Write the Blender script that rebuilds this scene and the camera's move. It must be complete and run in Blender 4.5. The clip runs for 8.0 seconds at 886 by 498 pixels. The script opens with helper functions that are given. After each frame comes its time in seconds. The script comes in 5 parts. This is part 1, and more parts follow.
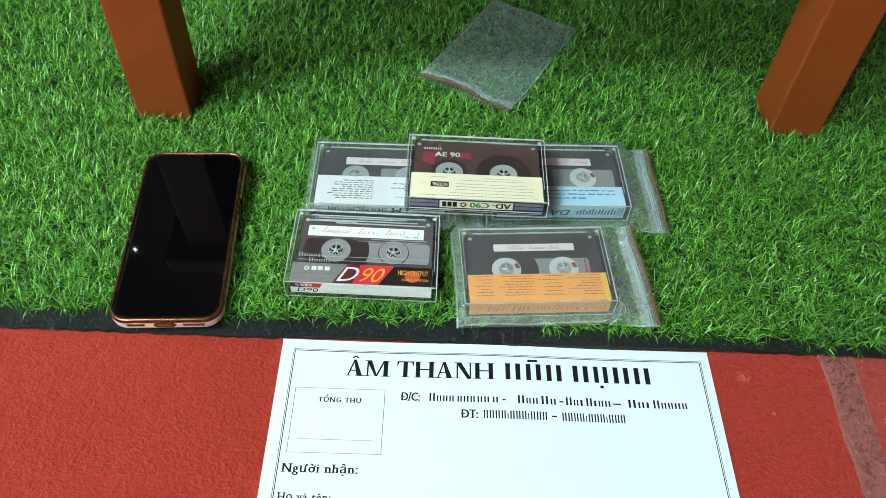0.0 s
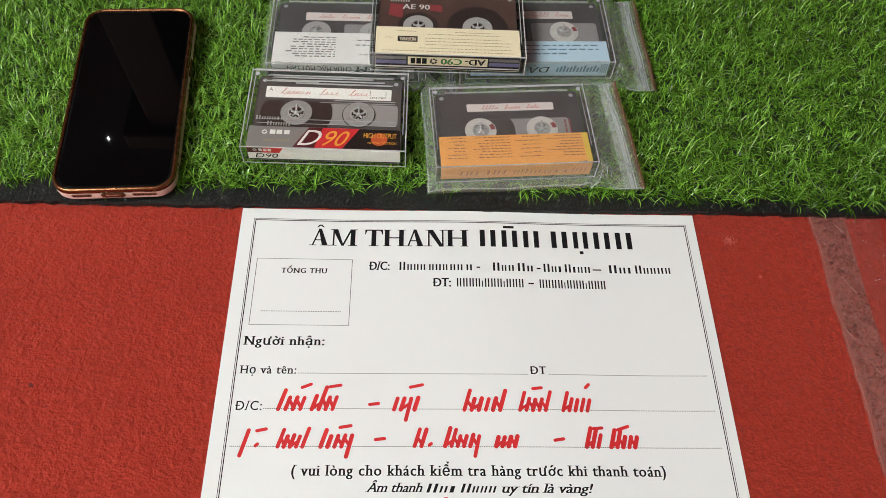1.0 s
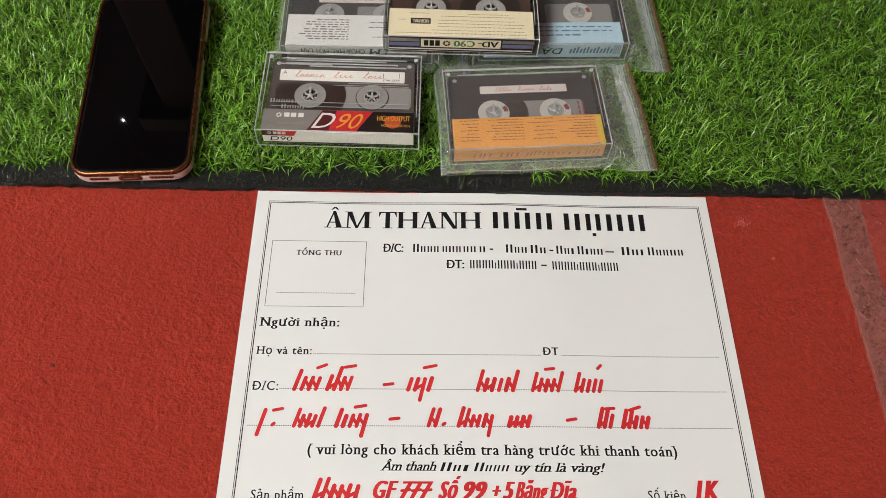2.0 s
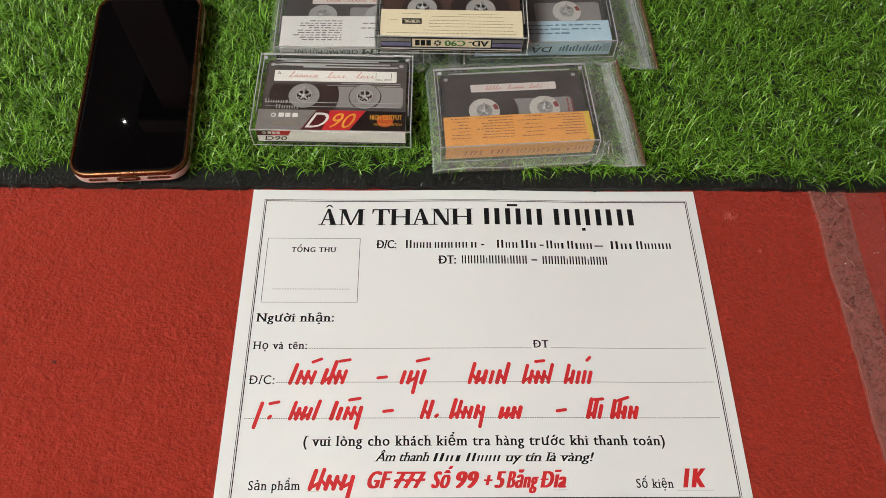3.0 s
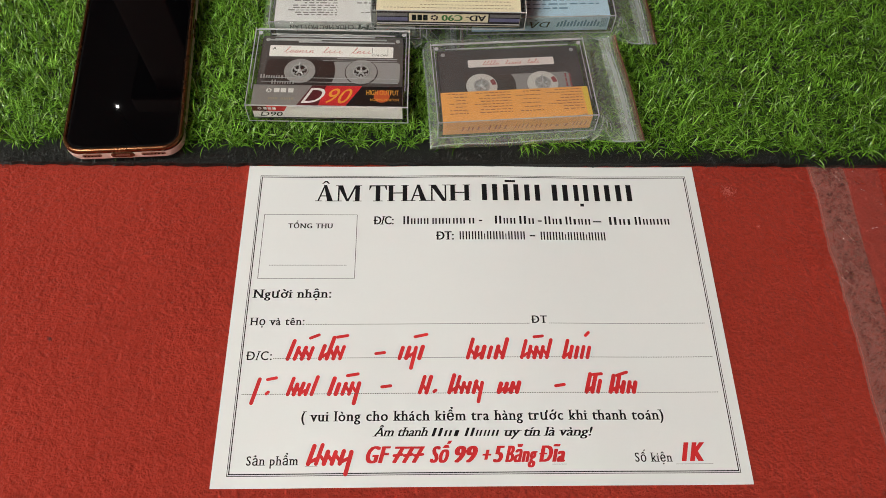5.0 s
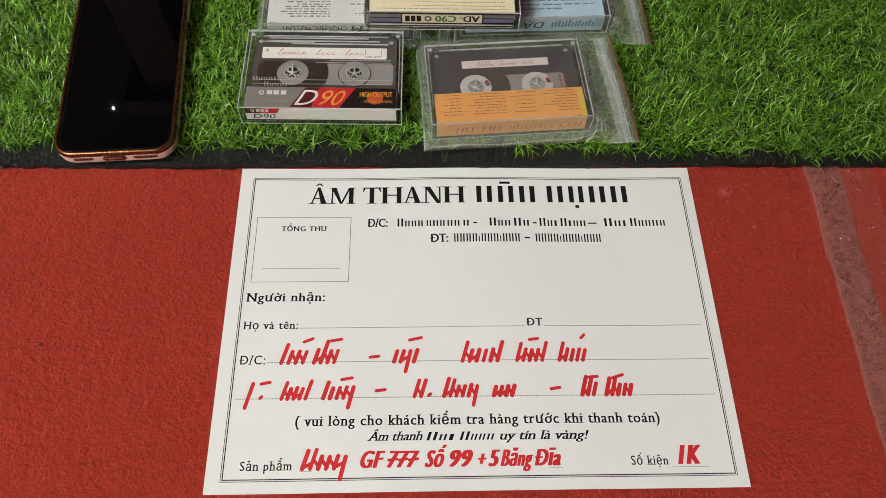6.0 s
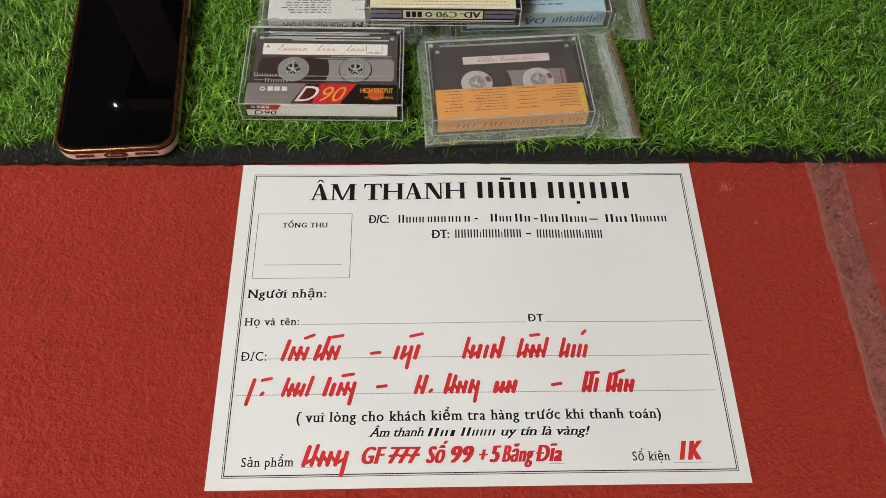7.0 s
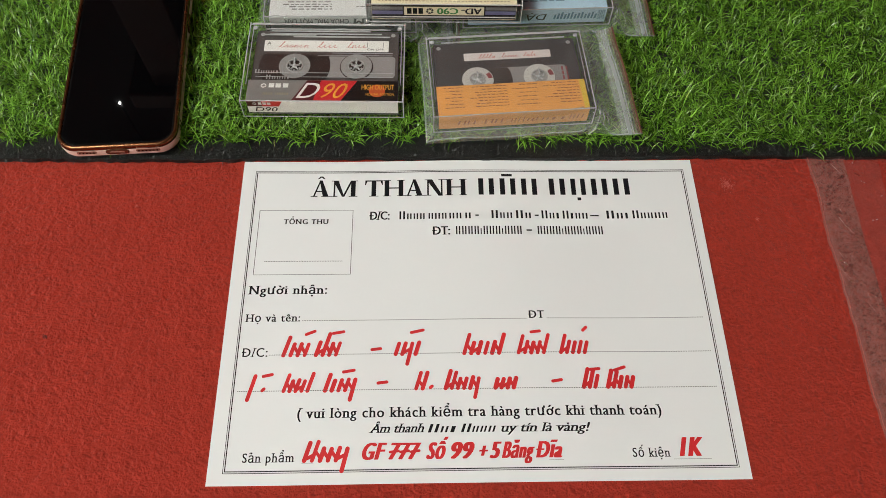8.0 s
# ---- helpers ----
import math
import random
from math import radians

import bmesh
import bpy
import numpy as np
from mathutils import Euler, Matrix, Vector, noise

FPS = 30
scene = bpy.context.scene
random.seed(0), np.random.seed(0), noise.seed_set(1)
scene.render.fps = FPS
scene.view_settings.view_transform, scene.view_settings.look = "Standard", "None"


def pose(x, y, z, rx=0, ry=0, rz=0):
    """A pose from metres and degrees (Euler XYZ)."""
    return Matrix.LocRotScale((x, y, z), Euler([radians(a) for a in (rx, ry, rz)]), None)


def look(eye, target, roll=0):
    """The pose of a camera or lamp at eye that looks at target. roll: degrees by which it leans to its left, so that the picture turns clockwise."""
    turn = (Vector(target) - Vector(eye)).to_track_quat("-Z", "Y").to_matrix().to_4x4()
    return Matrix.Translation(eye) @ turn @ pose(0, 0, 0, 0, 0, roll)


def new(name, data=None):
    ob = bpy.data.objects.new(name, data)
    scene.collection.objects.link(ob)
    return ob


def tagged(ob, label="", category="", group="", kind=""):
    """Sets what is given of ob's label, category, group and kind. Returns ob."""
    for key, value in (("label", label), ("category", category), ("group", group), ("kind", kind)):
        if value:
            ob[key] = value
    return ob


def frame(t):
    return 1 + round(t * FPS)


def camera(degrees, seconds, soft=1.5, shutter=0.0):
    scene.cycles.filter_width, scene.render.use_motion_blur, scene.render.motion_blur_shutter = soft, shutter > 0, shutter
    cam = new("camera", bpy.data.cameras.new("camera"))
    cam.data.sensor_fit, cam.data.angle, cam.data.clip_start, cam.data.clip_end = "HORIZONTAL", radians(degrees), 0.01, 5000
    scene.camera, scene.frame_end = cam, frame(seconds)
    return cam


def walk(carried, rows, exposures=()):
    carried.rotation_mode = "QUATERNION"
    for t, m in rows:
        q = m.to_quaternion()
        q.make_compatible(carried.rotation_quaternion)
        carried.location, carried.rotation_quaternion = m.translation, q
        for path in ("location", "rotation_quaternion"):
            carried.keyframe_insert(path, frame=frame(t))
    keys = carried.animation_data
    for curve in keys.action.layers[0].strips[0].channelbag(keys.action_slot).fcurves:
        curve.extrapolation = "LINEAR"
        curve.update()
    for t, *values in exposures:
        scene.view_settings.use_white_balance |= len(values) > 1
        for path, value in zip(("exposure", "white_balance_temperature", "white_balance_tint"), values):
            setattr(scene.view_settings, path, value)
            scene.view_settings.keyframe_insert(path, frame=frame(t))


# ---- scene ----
cam = camera(58.7, 8.0, soft=0.75)
ROWS = [
    (0.0, (-0.0515, -0.0859, 0.4708), (-0.0089, 1.1735, -1.080), 3.54),
    (0.1, (-0.0513, -0.0788, 0.4586), (0.0013, 1.1325, -1.128), 3.92),
    (0.2, (-0.0476, -0.0771, 0.4475), (0.0006, 1.1142, -1.176), 3.68),
    (0.3, (-0.0484, -0.0747, 0.4389), (0.0099, 1.0766, -1.197), 4.17),
    (0.4, (-0.0484, -0.0729, 0.4333), (0.0162, 1.0426, -1.219), 4.39),
    (0.5, (-0.0470, -0.0746, 0.4301), (0.0195, 1.0218, -1.240), 4.26),
    (0.7, (-0.0412, -0.0767, 0.4289), (0.0262, 0.9793, -1.255), 4.22),
    (1.0, (-0.0395, -0.0791, 0.4325), (0.0447, 0.9528, -1.278), 4.84),
    (1.2, (-0.0405, -0.0764, 0.4295), (0.0421, 0.9392, -1.286), 4.83),
    (1.5, (-0.0423, -0.0770, 0.4245), (0.0312, 0.9330, -1.299), 4.40),
    (1.7, (-0.0412, -0.0776, 0.4282), (0.0232, 0.9189, -1.299), 4.05),
    (2.8, (-0.0354, -0.0872, 0.4476), (-0.0002, 0.8982, -1.296), 2.12),
    (3.0, (-0.0331, -0.0863, 0.4444), (0.0111, 0.8991, -1.296), 2.40),
    (3.5, (-0.0348, -0.0857, 0.4419), (0.0132, 0.8851, -1.304), 2.52),
    (4.0, (-0.0346, -0.0890, 0.4398), (0.0148, 0.8786, -1.307), 2.64),
    (4.5, (-0.0377, -0.0913, 0.4390), (0.0216, 0.8679, -1.311), 3.21),
    (4.7, (-0.0366, -0.0914, 0.4390), (0.0196, 0.8621, -1.312), 3.03),
    (5.8, (-0.0328, -0.0886, 0.4362), (0.0279, 0.8657, -1.317), 2.93),
    (6.0, (-0.0325, -0.0882, 0.4367), (0.0298, 0.8666, -1.318), 2.99),
    (6.5, (-0.0313, -0.0872, 0.4374), (0.0246, 0.8593, -1.320), 2.57),
    (7.0, (-0.0317, -0.0884, 0.4363), (0.0246, 0.8589, -1.322), 2.61),
    (7.5, (-0.0297, -0.0894, 0.4353), (0.0194, 0.8595, -1.323), 2.18),
    (8.0, (-0.0295, -0.0892, 0.4364), (0.0158, 0.8517, -1.323), 2.04),
]
EXPOSURES = [(0.0, 0.62, 5150, -14), (0.5, 0.28, 5800, -1), (1.0, 0.16, 6250, 8), (1.7, 0.08, 6450, 9), (3.5, 0.02, 6450, 8), (4.5, -0.03, 6500, 8), (8.0, -0.03, 6400, 7)]
walk(cam, [(t, look(eye, target, roll)) for t, eye, target, roll in ROWS], EXPOSURES)

# ---- light ----
world = bpy.data.worlds.new("world")
world.use_nodes = True
scene.world = world
world.node_tree.nodes["Background"].inputs[0].default_value = (0.9, 0.95, 1.0, 1)
world.node_tree.nodes["Background"].inputs[1].default_value = 0.02
PANEL_GLOW = 58.0
TUBE_GLOW = 465.0
BULB_GLOW = 5500.0


# ---- materials ----
def ramp_mix(nt, fac, a, b):
    mix = nt.nodes.new("ShaderNodeMix")
    mix.data_type = "RGBA"
    nt.links.new(fac, mix.inputs[0])
    mix.inputs[6].default_value, mix.inputs[7].default_value = (*a, 1), (*b, 1)
    return mix.outputs[2]


def noise_node(nt, scale, detail=3.0, rough=0.6):
    co = nt.nodes.new("ShaderNodeTexCoord")
    n = nt.nodes.new("ShaderNodeTexNoise")
    n.inputs["Scale"].default_value, n.inputs["Detail"].default_value, n.inputs["Roughness"].default_value = scale, detail, rough
    nt.links.new(co.outputs["Object"], n.inputs["Vector"])
    return n.outputs["Fac"]


def mat(name, color, rough=0.5, metal=0.0, var=0.12, scale=60.0, fine=900.0, bump=0.0, bump_dist=0.0003, coat=0.0, spec=0.5):
    """A principled surface whose colour varies at two scales, with fine relief."""
    m = bpy.data.materials.new(name)
    m.use_nodes = True
    nt = m.node_tree
    b = nt.nodes["Principled BSDF"]
    b.inputs["Metallic"].default_value = metal
    b.inputs["Coat Weight"].default_value = coat
    b.inputs["Specular IOR Level"].default_value = spec
    lo = [c * (1 - var) for c in color]
    hi = [min(1, c * (1 + var)) for c in color]
    big, small = noise_node(nt, scale), noise_node(nt, fine)
    add = nt.nodes.new("ShaderNodeMath")
    add.operation = "MULTIPLY_ADD"
    nt.links.new(small, add.inputs[0])
    add.inputs[1].default_value = 0.5
    half = nt.nodes.new("ShaderNodeMath")
    half.operation = "MULTIPLY"
    nt.links.new(big, half.inputs[0])
    half.inputs[1].default_value = 0.5
    nt.links.new(half.outputs[0], add.inputs[2])
    nt.links.new(ramp_mix(nt, add.outputs[0], lo, hi), b.inputs["Base Color"])
    r = nt.nodes.new("ShaderNodeMapRange")
    nt.links.new(big, r.inputs[0])
    r.inputs[3].default_value, r.inputs[4].default_value = max(0.004, rough * 0.8), min(1, rough * 1.2)
    nt.links.new(r.outputs[0], b.inputs["Roughness"])
    if bump:
        bp = nt.nodes.new("ShaderNodeBump")
        bp.inputs["Strength"].default_value, bp.inputs["Distance"].default_value = bump, bump_dist
        nt.links.new(small, bp.inputs["Height"])
        nt.links.new(bp.outputs[0], b.inputs["Normal"])
    return m


def clear(name, tint, haze, haze_color, rough=0.06, ior=1.48, bump=0.0, scale=120.0, depth=0.0006, crease=40.0, patchy=0.5):
    """Thin clear plastic: see-through with a Fresnel gloss and a little scuffed haze."""
    m = bpy.data.materials.new(name)
    m.use_nodes = True
    nt = m.node_tree
    nt.nodes.remove(nt.nodes["Principled BSDF"])
    out = nt.nodes["Material Output"]
    tr, gl, df = (nt.nodes.new("ShaderNodeBsdf" + k) for k in ("Transparent", "Glossy", "Diffuse"))
    tr.inputs[0].default_value = (*tint, 1)
    gl.inputs["Color"].default_value, gl.inputs["Roughness"].default_value = (1, 1, 1, 1), rough
    df.inputs[0].default_value = (*haze_color, 1)
    lw = nt.nodes.new("ShaderNodeLayerWeight")
    lw.inputs[0].default_value = 0.5
    pw = nt.nodes.new("ShaderNodeMath")
    pw.operation = "POWER"
    nt.links.new(lw.outputs["Facing"], pw.inputs[0])
    pw.inputs[1].default_value = 4.0
    fr = nt.nodes.new("ShaderNodeMapRange")
    nt.links.new(pw.outputs[0], fr.inputs[0])
    fr.inputs[3].default_value, fr.inputs[4].default_value = ((ior - 1) / (ior + 1)) ** 2, 0.9
    n = noise_node(nt, scale, 4.0, 0.7)
    hz = nt.nodes.new("ShaderNodeMapRange")
    nt.links.new(n, hz.inputs[0])
    hz.inputs[1].default_value, hz.inputs[2].default_value = 0.3, 0.7
    hz.inputs[3].default_value, hz.inputs[4].default_value = haze * (1 - patchy), haze * (1 + patchy)
    a, b = nt.nodes.new("ShaderNodeMixShader"), nt.nodes.new("ShaderNodeMixShader")
    nt.links.new(hz.outputs[0], a.inputs[0])
    nt.links.new(tr.outputs[0], a.inputs[1])
    nt.links.new(df.outputs[0], a.inputs[2])
    nt.links.new(fr.outputs[0], b.inputs[0])
    nt.links.new(a.outputs[0], b.inputs[1])
    nt.links.new(gl.outputs[0], b.inputs[2])
    nt.links.new(b.outputs[0], out.inputs[0])
    if bump:
        bp = nt.nodes.new("ShaderNodeBump")
        bp.inputs["Strength"].default_value, bp.inputs["Distance"].default_value = bump, depth
        # sharp creases along the contour lines of a broad noise
        c = nt.nodes.new("ShaderNodeMath")
        c.operation = "SUBTRACT"
        nt.links.new(noise_node(nt, crease, 2.5, 0.55), c.inputs[0])
        c.inputs[1].default_value = 0.5
        a2 = nt.nodes.new("ShaderNodeMath")
        a2.operation = "ABSOLUTE"
        nt.links.new(c.outputs[0], a2.inputs[0])
        r2 = nt.nodes.new("ShaderNodeMapRange")
        nt.links.new(a2.outputs[0], r2.inputs[0])
        r2.inputs[1].default_value, r2.inputs[2].default_value = 0.0, 0.045
        r2.inputs[3].default_value, r2.inputs[4].default_value = 1.0, 0.0
        # the film is creased in some places only
        sp = nt.nodes.new("ShaderNodeMapRange")
        nt.links.new(noise_node(nt, crease * 0.6, 1.0, 0.5), sp.inputs[0])
        sp.inputs[1].default_value, sp.inputs[2].default_value = 0.50, 0.64
        ml = nt.nodes.new("ShaderNodeMath")
        ml.operation = "MULTIPLY"
        nt.links.new(r2.outputs[0], ml.inputs[0])
        nt.links.new(sp.outputs[0], ml.inputs[1])
        nt.links.new(ml.outputs[0], bp.inputs["Height"])
        nt.links.new(bp.outputs[0], gl.inputs["Normal"])
        nt.links.new(bp.outputs[0], lw.inputs["Normal"])
    return m


def glow(name, color, strength):
    m = bpy.data.materials.new(name)
    m.use_nodes = True
    b = m.node_tree.nodes["Principled BSDF"]
    b.inputs["Base Color"].default_value = (0.8, 0.8, 0.8, 1)
    b.inputs["Emission Color"].default_value, b.inputs["Emission Strength"].default_value = (*color, 1), strength
    return m


def blade_material(name, dark, light, straw):
    """Turf fibre: each blade its own green, glossy, a little light coming through."""
    m = bpy.data.materials.new(name)
    m.use_nodes = True
    nt = m.node_tree
    b = nt.nodes["Principled BSDF"]
    geo = nt.nodes.new("ShaderNodeNewGeometry")
    ramp = nt.nodes.new("ShaderNodeValToRGB")
    nt.links.new(geo.outputs["Random Per Island"], ramp.inputs[0])
    e = ramp.color_ramp.elements
    e[0].position, e[0].color = 0.0, (*dark, 1)
    e[1].position, e[1].color = 0.93, (*light, 1)
    half = e.new(0.5)
    half.color = (*[0.54 * a + 0.46 * b for a, b in zip(dark, light)], 1)
    s = e.new(0.99)
    s.color = (*straw, 1)
    nt.links.new(ramp.outputs[0], b.inputs["Base Color"])
    b.inputs["Roughness"].default_value = 0.2
    b.inputs["Specular IOR Level"].default_value = 0.45
    tl = nt.nodes.new("ShaderNodeBsdfTranslucent")
    nt.links.new(ramp.outputs[0], tl.inputs[0])
    mx = nt.nodes.new("ShaderNodeMixShader")
    mx.inputs[0].default_value = 0.15
    nt.links.new(b.outputs[0], mx.inputs[1])
    nt.links.new(tl.outputs[0], mx.inputs[2])
    nt.links.new(mx.outputs[0], nt.nodes["Material Output"].inputs[0])
    return m


def carpet_material():
    """Red needle-felt: matted fibres, faint worn patches, and shade of small pits darkened into the colour."""
    m = bpy.data.materials.new("red_felt")
    m.use_nodes = True
    nt = m.node_tree
    b = nt.nodes["Principled BSDF"]
    b.inputs["Roughness"].default_value = 0.95
    b.inputs["Specular IOR Level"].default_value = 0.15
    b.inputs["Sheen Weight"].default_value = 0.25
    b.inputs["Sheen Tint"].default_value = (1.0, 0.5, 0.4, 1)
    patches, mid, pits = noise_node(nt, 9, 4), noise_node(nt, 240, 3, 0.6), noise_node(nt, 400, 2, 0.6)
    c1 = ramp_mix(nt, patches, (0.298, 0.0265, 0.0152), (0.36, 0.034, 0.0198))
    # hollows and pits of the relief darkened in the colour as shade
    shade = nt.nodes.new("ShaderNodeMapRange")
    nt.links.new(mid, shade.inputs[0])
    shade.inputs[1].default_value, shade.inputs[2].default_value = 0.30, 0.62
    shade.inputs[3].default_value, shade.inputs[4].default_value = 0.88, 1.07
    pit = nt.nodes.new("ShaderNodeMapRange")
    nt.links.new(pits, pit.inputs[0])
    pit.inputs[1].default_value, pit.inputs[2].default_value = 0.34, 0.44
    pit.inputs[3].default_value, pit.inputs[4].default_value = 0.88, 1.02
    both = nt.nodes.new("ShaderNodeMath")
    both.operation = "MULTIPLY"
    nt.links.new(shade.outputs[0], both.inputs[0])
    nt.links.new(pit.outputs[0], both.inputs[1])
    mul = nt.nodes.new("ShaderNodeVectorMath")
    mul.operation = "SCALE"
    nt.links.new(c1, mul.inputs[0])
    nt.links.new(both.outputs[0], mul.inputs["Scale"])
    nt.links.new(mul.outputs[0], b.inputs["Base Color"])
    fine = nt.nodes.new("ShaderNodeMath")
    nt.links.new(mid, fine.inputs[0])
    nt.links.new(pits, fine.inputs[1])
    add = nt.nodes.new("ShaderNodeMath")
    add.operation = "MULTIPLY_ADD"
    nt.links.new(noise_node(nt, 130, 2, 0.5), add.inputs[0])
    add.inputs[1].default_value = 1.4
    nt.links.new(fine.outputs[0], add.inputs[2])
    bp = nt.nodes.new("ShaderNodeBump")
    bp.inputs["Strength"].default_value, bp.inputs["Distance"].default_value = 1.0, 0.0017
    nt.links.new(add.outputs[0], bp.inputs["Height"])
    nt.links.new(bp.outputs[0], b.inputs["Normal"])
    return m


RED_FELT = carpet_material()
FELT_HAIR = blade_material("red_felt_hair", (0.275, 0.0235, 0.0135), (0.385, 0.038, 0.0215), (0.47, 0.068, 0.04))
FELT_HAIR.node_tree.nodes["Principled BSDF"].inputs["Roughness"].default_value = 0.8
FELT_HAIR.node_tree.nodes["Principled BSDF"].inputs["Specular IOR Level"].default_value = 0.15
BLADES = blade_material("turf_fibre", (0.009, 0.033, 0.004), (0.278, 0.595, 0.060), (0.44, 0.66, 0.22))
BACKING = mat("black_turf_backing", (0.009, 0.010, 0.010), 0.5, spec=0.3, var=0.5, fine=1500, bump=0.8, bump_dist=0.001)
BLACK_FIBRE = mat("black_fibre", (0.012, 0.013, 0.013), 0.3, var=0.4, spec=0.5)
PLASTER = mat("plaster", (0.34, 0.32, 0.30), 0.9, var=0.05, scale=3, fine=60, bump=0.2)
CEILING = mat("ceiling_paint", (0.62, 0.62, 0.61), 0.9, var=0.03, scale=2, fine=50)
PANEL = glow("lamp_diffuser", (0.985, 0.985, 0.915), PANEL_GLOW)
TUBE = glow("tube_glass", (1.0, 0.985, 0.92), TUBE_GLOW)
BULB = glow("bulb_glass", (1.0, 0.96, 0.9), BULB_GLOW)
LAMP_BODY = mat("white_lamp_metal", (0.7, 0.7, 0.7), 0.4)
PAPER = mat("white_paper", (0.785, 0.812, 0.822), 0.7, var=0.02, scale=12, fine=700, bump=0.05)
INK = mat("black_print", (0.010, 0.010, 0.012), 0.8, var=0.3, spec=0.1)
PALE_INK = mat("thin_grey_print", (0.09, 0.09, 0.10), 0.8, var=0.2, spec=0.1)
RED_MARKER = mat("red_marker", (0.58, 0.012, 0.016), 0.7, var=0.12, scale=220, fine=1200)
WOOD = mat("stained_wood", (0.20, 0.042, 0.006), 0.5, var=0.28, scale=25, fine=300, bump=0.12, spec=0.3)
CASE_CLEAR = clear("clear_case_plastic", (0.995, 0.995, 0.995), 0.004, (0.8, 0.82, 0.82), 0.03, 1.37)
# clear plastic edge; the light it catches is put in as white haze
CASE_EDGE_LIT = clear("case_edge_lit_white", (0.86, 0.88, 0.88), 0.40, (0.95, 0.96, 0.96), 0.06, 1.7, scale=25.0, patchy=0.3)
BAG_FLAT = clear("flat_bag_film", (0.97, 0.98, 0.98), 0.13, (0.50, 0.58, 0.56), 0.12, 1.5, 0.6, 40, 0.0002, 16, 0.15)
BAG_TIGHT = clear("tight_bag_film", (0.995, 0.995, 0.995), 0.075, (0.66, 0.70, 0.70), 0.06, 1.4, 1.0, 40, 0.00015, 18, 0.3)
BAG_CLEAR = clear("zip_bag_film", (0.985, 0.99, 0.985), 0.13, (0.56, 0.62, 0.56), 0.08, 1.6, 0.45, 40, 0.0003, 24, 0.15)
ZIP_MILKY = clear("zip_profile", (0.9, 0.92, 0.92), 0.24, (0.72, 0.78, 0.76), 0.28, scale=20.0, patchy=0.15)
ZIP_SOFT = clear("zip_band", (0.95, 0.96, 0.96), 0.14, (0.75, 0.80, 0.78), 0.15, scale=20.0, patchy=0.15)
ZIP_BROWN = clear("zip_brown_band", (0.9, 0.86, 0.82), 0.30, (0.30, 0.20, 0.13), 0.2)
TAPE_EDGE = mat("tape_cut_edge", (0.50, 0.13, 0.095), 0.4)
SCRATCH = mat("white_scratch", (0.75, 0.55, 0.50), 0.3)
ZIP_RED = mat("zip_red_line", (0.13, 0.058, 0.035), 0.4)
SEAM = clear("welded_seam", (0.92, 0.94, 0.93), 0.30, (0.66, 0.74, 0.69), 0.1, scale=20.0, patchy=0.2)
# clear posts, whitened by haze to give them their bright highlights
POST = clear("clear_post", (0.90, 0.91, 0.91), 0.58, (0.92, 0.93, 0.93), 0.08, 1.6)
HUB_GLASSY = mat("glassy_hub", (0.32, 0.315, 0.31), 0.15, var=0.3, scale=300)
HUB_CREAM = mat("cream_hub", (0.62, 0.605, 0.58), 0.35, var=0.06)
PORT_BROWN = mat("brown_port_frame", (0.17, 0.085, 0.045), 0.25, 0.7)
DULL_RED = mat("dull_red_mark", (0.27, 0.045, 0.05), 0.4)
FLOOR_FILM = clear("floor_film", (0.97, 0.97, 0.97), 0.10, (0.88, 0.27, 0.24), 0.09, 1.5, 1.0, 60, 0.0008, 70, 0.2)
TAPE_FILM = clear("adhesive_tape", (0.92, 0.88, 0.86), 0.27, (0.60, 0.38, 0.33), 0.2, 1.45, 1.0, 420, 0.0004, 90)
# bag fold with its glint put in as white haze
FOLD_GLINT = clear("film_fold_glint", (0.96, 0.97, 0.96), 0.34, (0.86, 0.90, 0.87), 0.07, 1.8)
# sheet crease with the sparkle put in as white haze
CREASE_GLINT = clear("film_crease_glint", (0.95, 0.93, 0.93), 0.55, (0.92, 0.80, 0.78), 0.12, 1.7)
SPECK = mat("dark_fleck", (0.055, 0.014, 0.012), 0.8)
LINT = mat("pale_lint", (0.58, 0.13, 0.095), 0.8)
PHONE_GLASS = mat("black_screen_glass", (0.0012, 0.0012, 0.0016), 0.014, var=0.1, spec=0.1)
PHONE_BEZEL = mat("black_bezel", (0.003, 0.003, 0.003), 0.2, spec=0.12)
PHONE_BODY = mat("dark_phone_frame", (0.08, 0.05, 0.04), 0.3, 0.8)
COPPER = mat("copper_plated_rim", (0.215, 0.098, 0.044), 0.27, 0.95, var=0.15)
SILICONE = mat("milky_pink_silicone", (0.72, 0.56, 0.50), 0.4, var=0.05)
BROWN_HOLE = mat("brown_speaker_slot", (0.21, 0.085, 0.055), 0.35, 0.3)
# dark and smoky shells and wound tape lightened for the reflected veil over them
SHELL_DARK = mat("dark_cassette_shell", (0.038, 0.033, 0.036), 0.3, var=0.15)
SHELL_SMOKE = mat("smoky_cassette_shell", (0.10, 0.09, 0.087), 0.12, var=0.15)
SHELL_BROWN = mat("brown_cassette_shell", (0.085, 0.05, 0.042), 0.3, var=0.45, scale=160, fine=600)
WINDOW_GREY = mat("cassette_window", (0.31, 0.30, 0.30), 0.2, var=0.1)
TAPE_PACK = mat("wound_tape", (0.036, 0.025, 0.023), 0.3, var=0.2)
HUB = mat("milky_hub", (0.41, 0.405, 0.40), 0.3, var=0.06)
HUB_HOLE = mat("hub_hole", (0.36, 0.35, 0.345), 0.5)
LABEL_PINK = mat("faded_label", (0.80, 0.73, 0.71), 0.6, var=0.05)
LABEL_WHITE = mat("white_label", (0.91, 0.90, 0.86), 0.6, var=0.04)
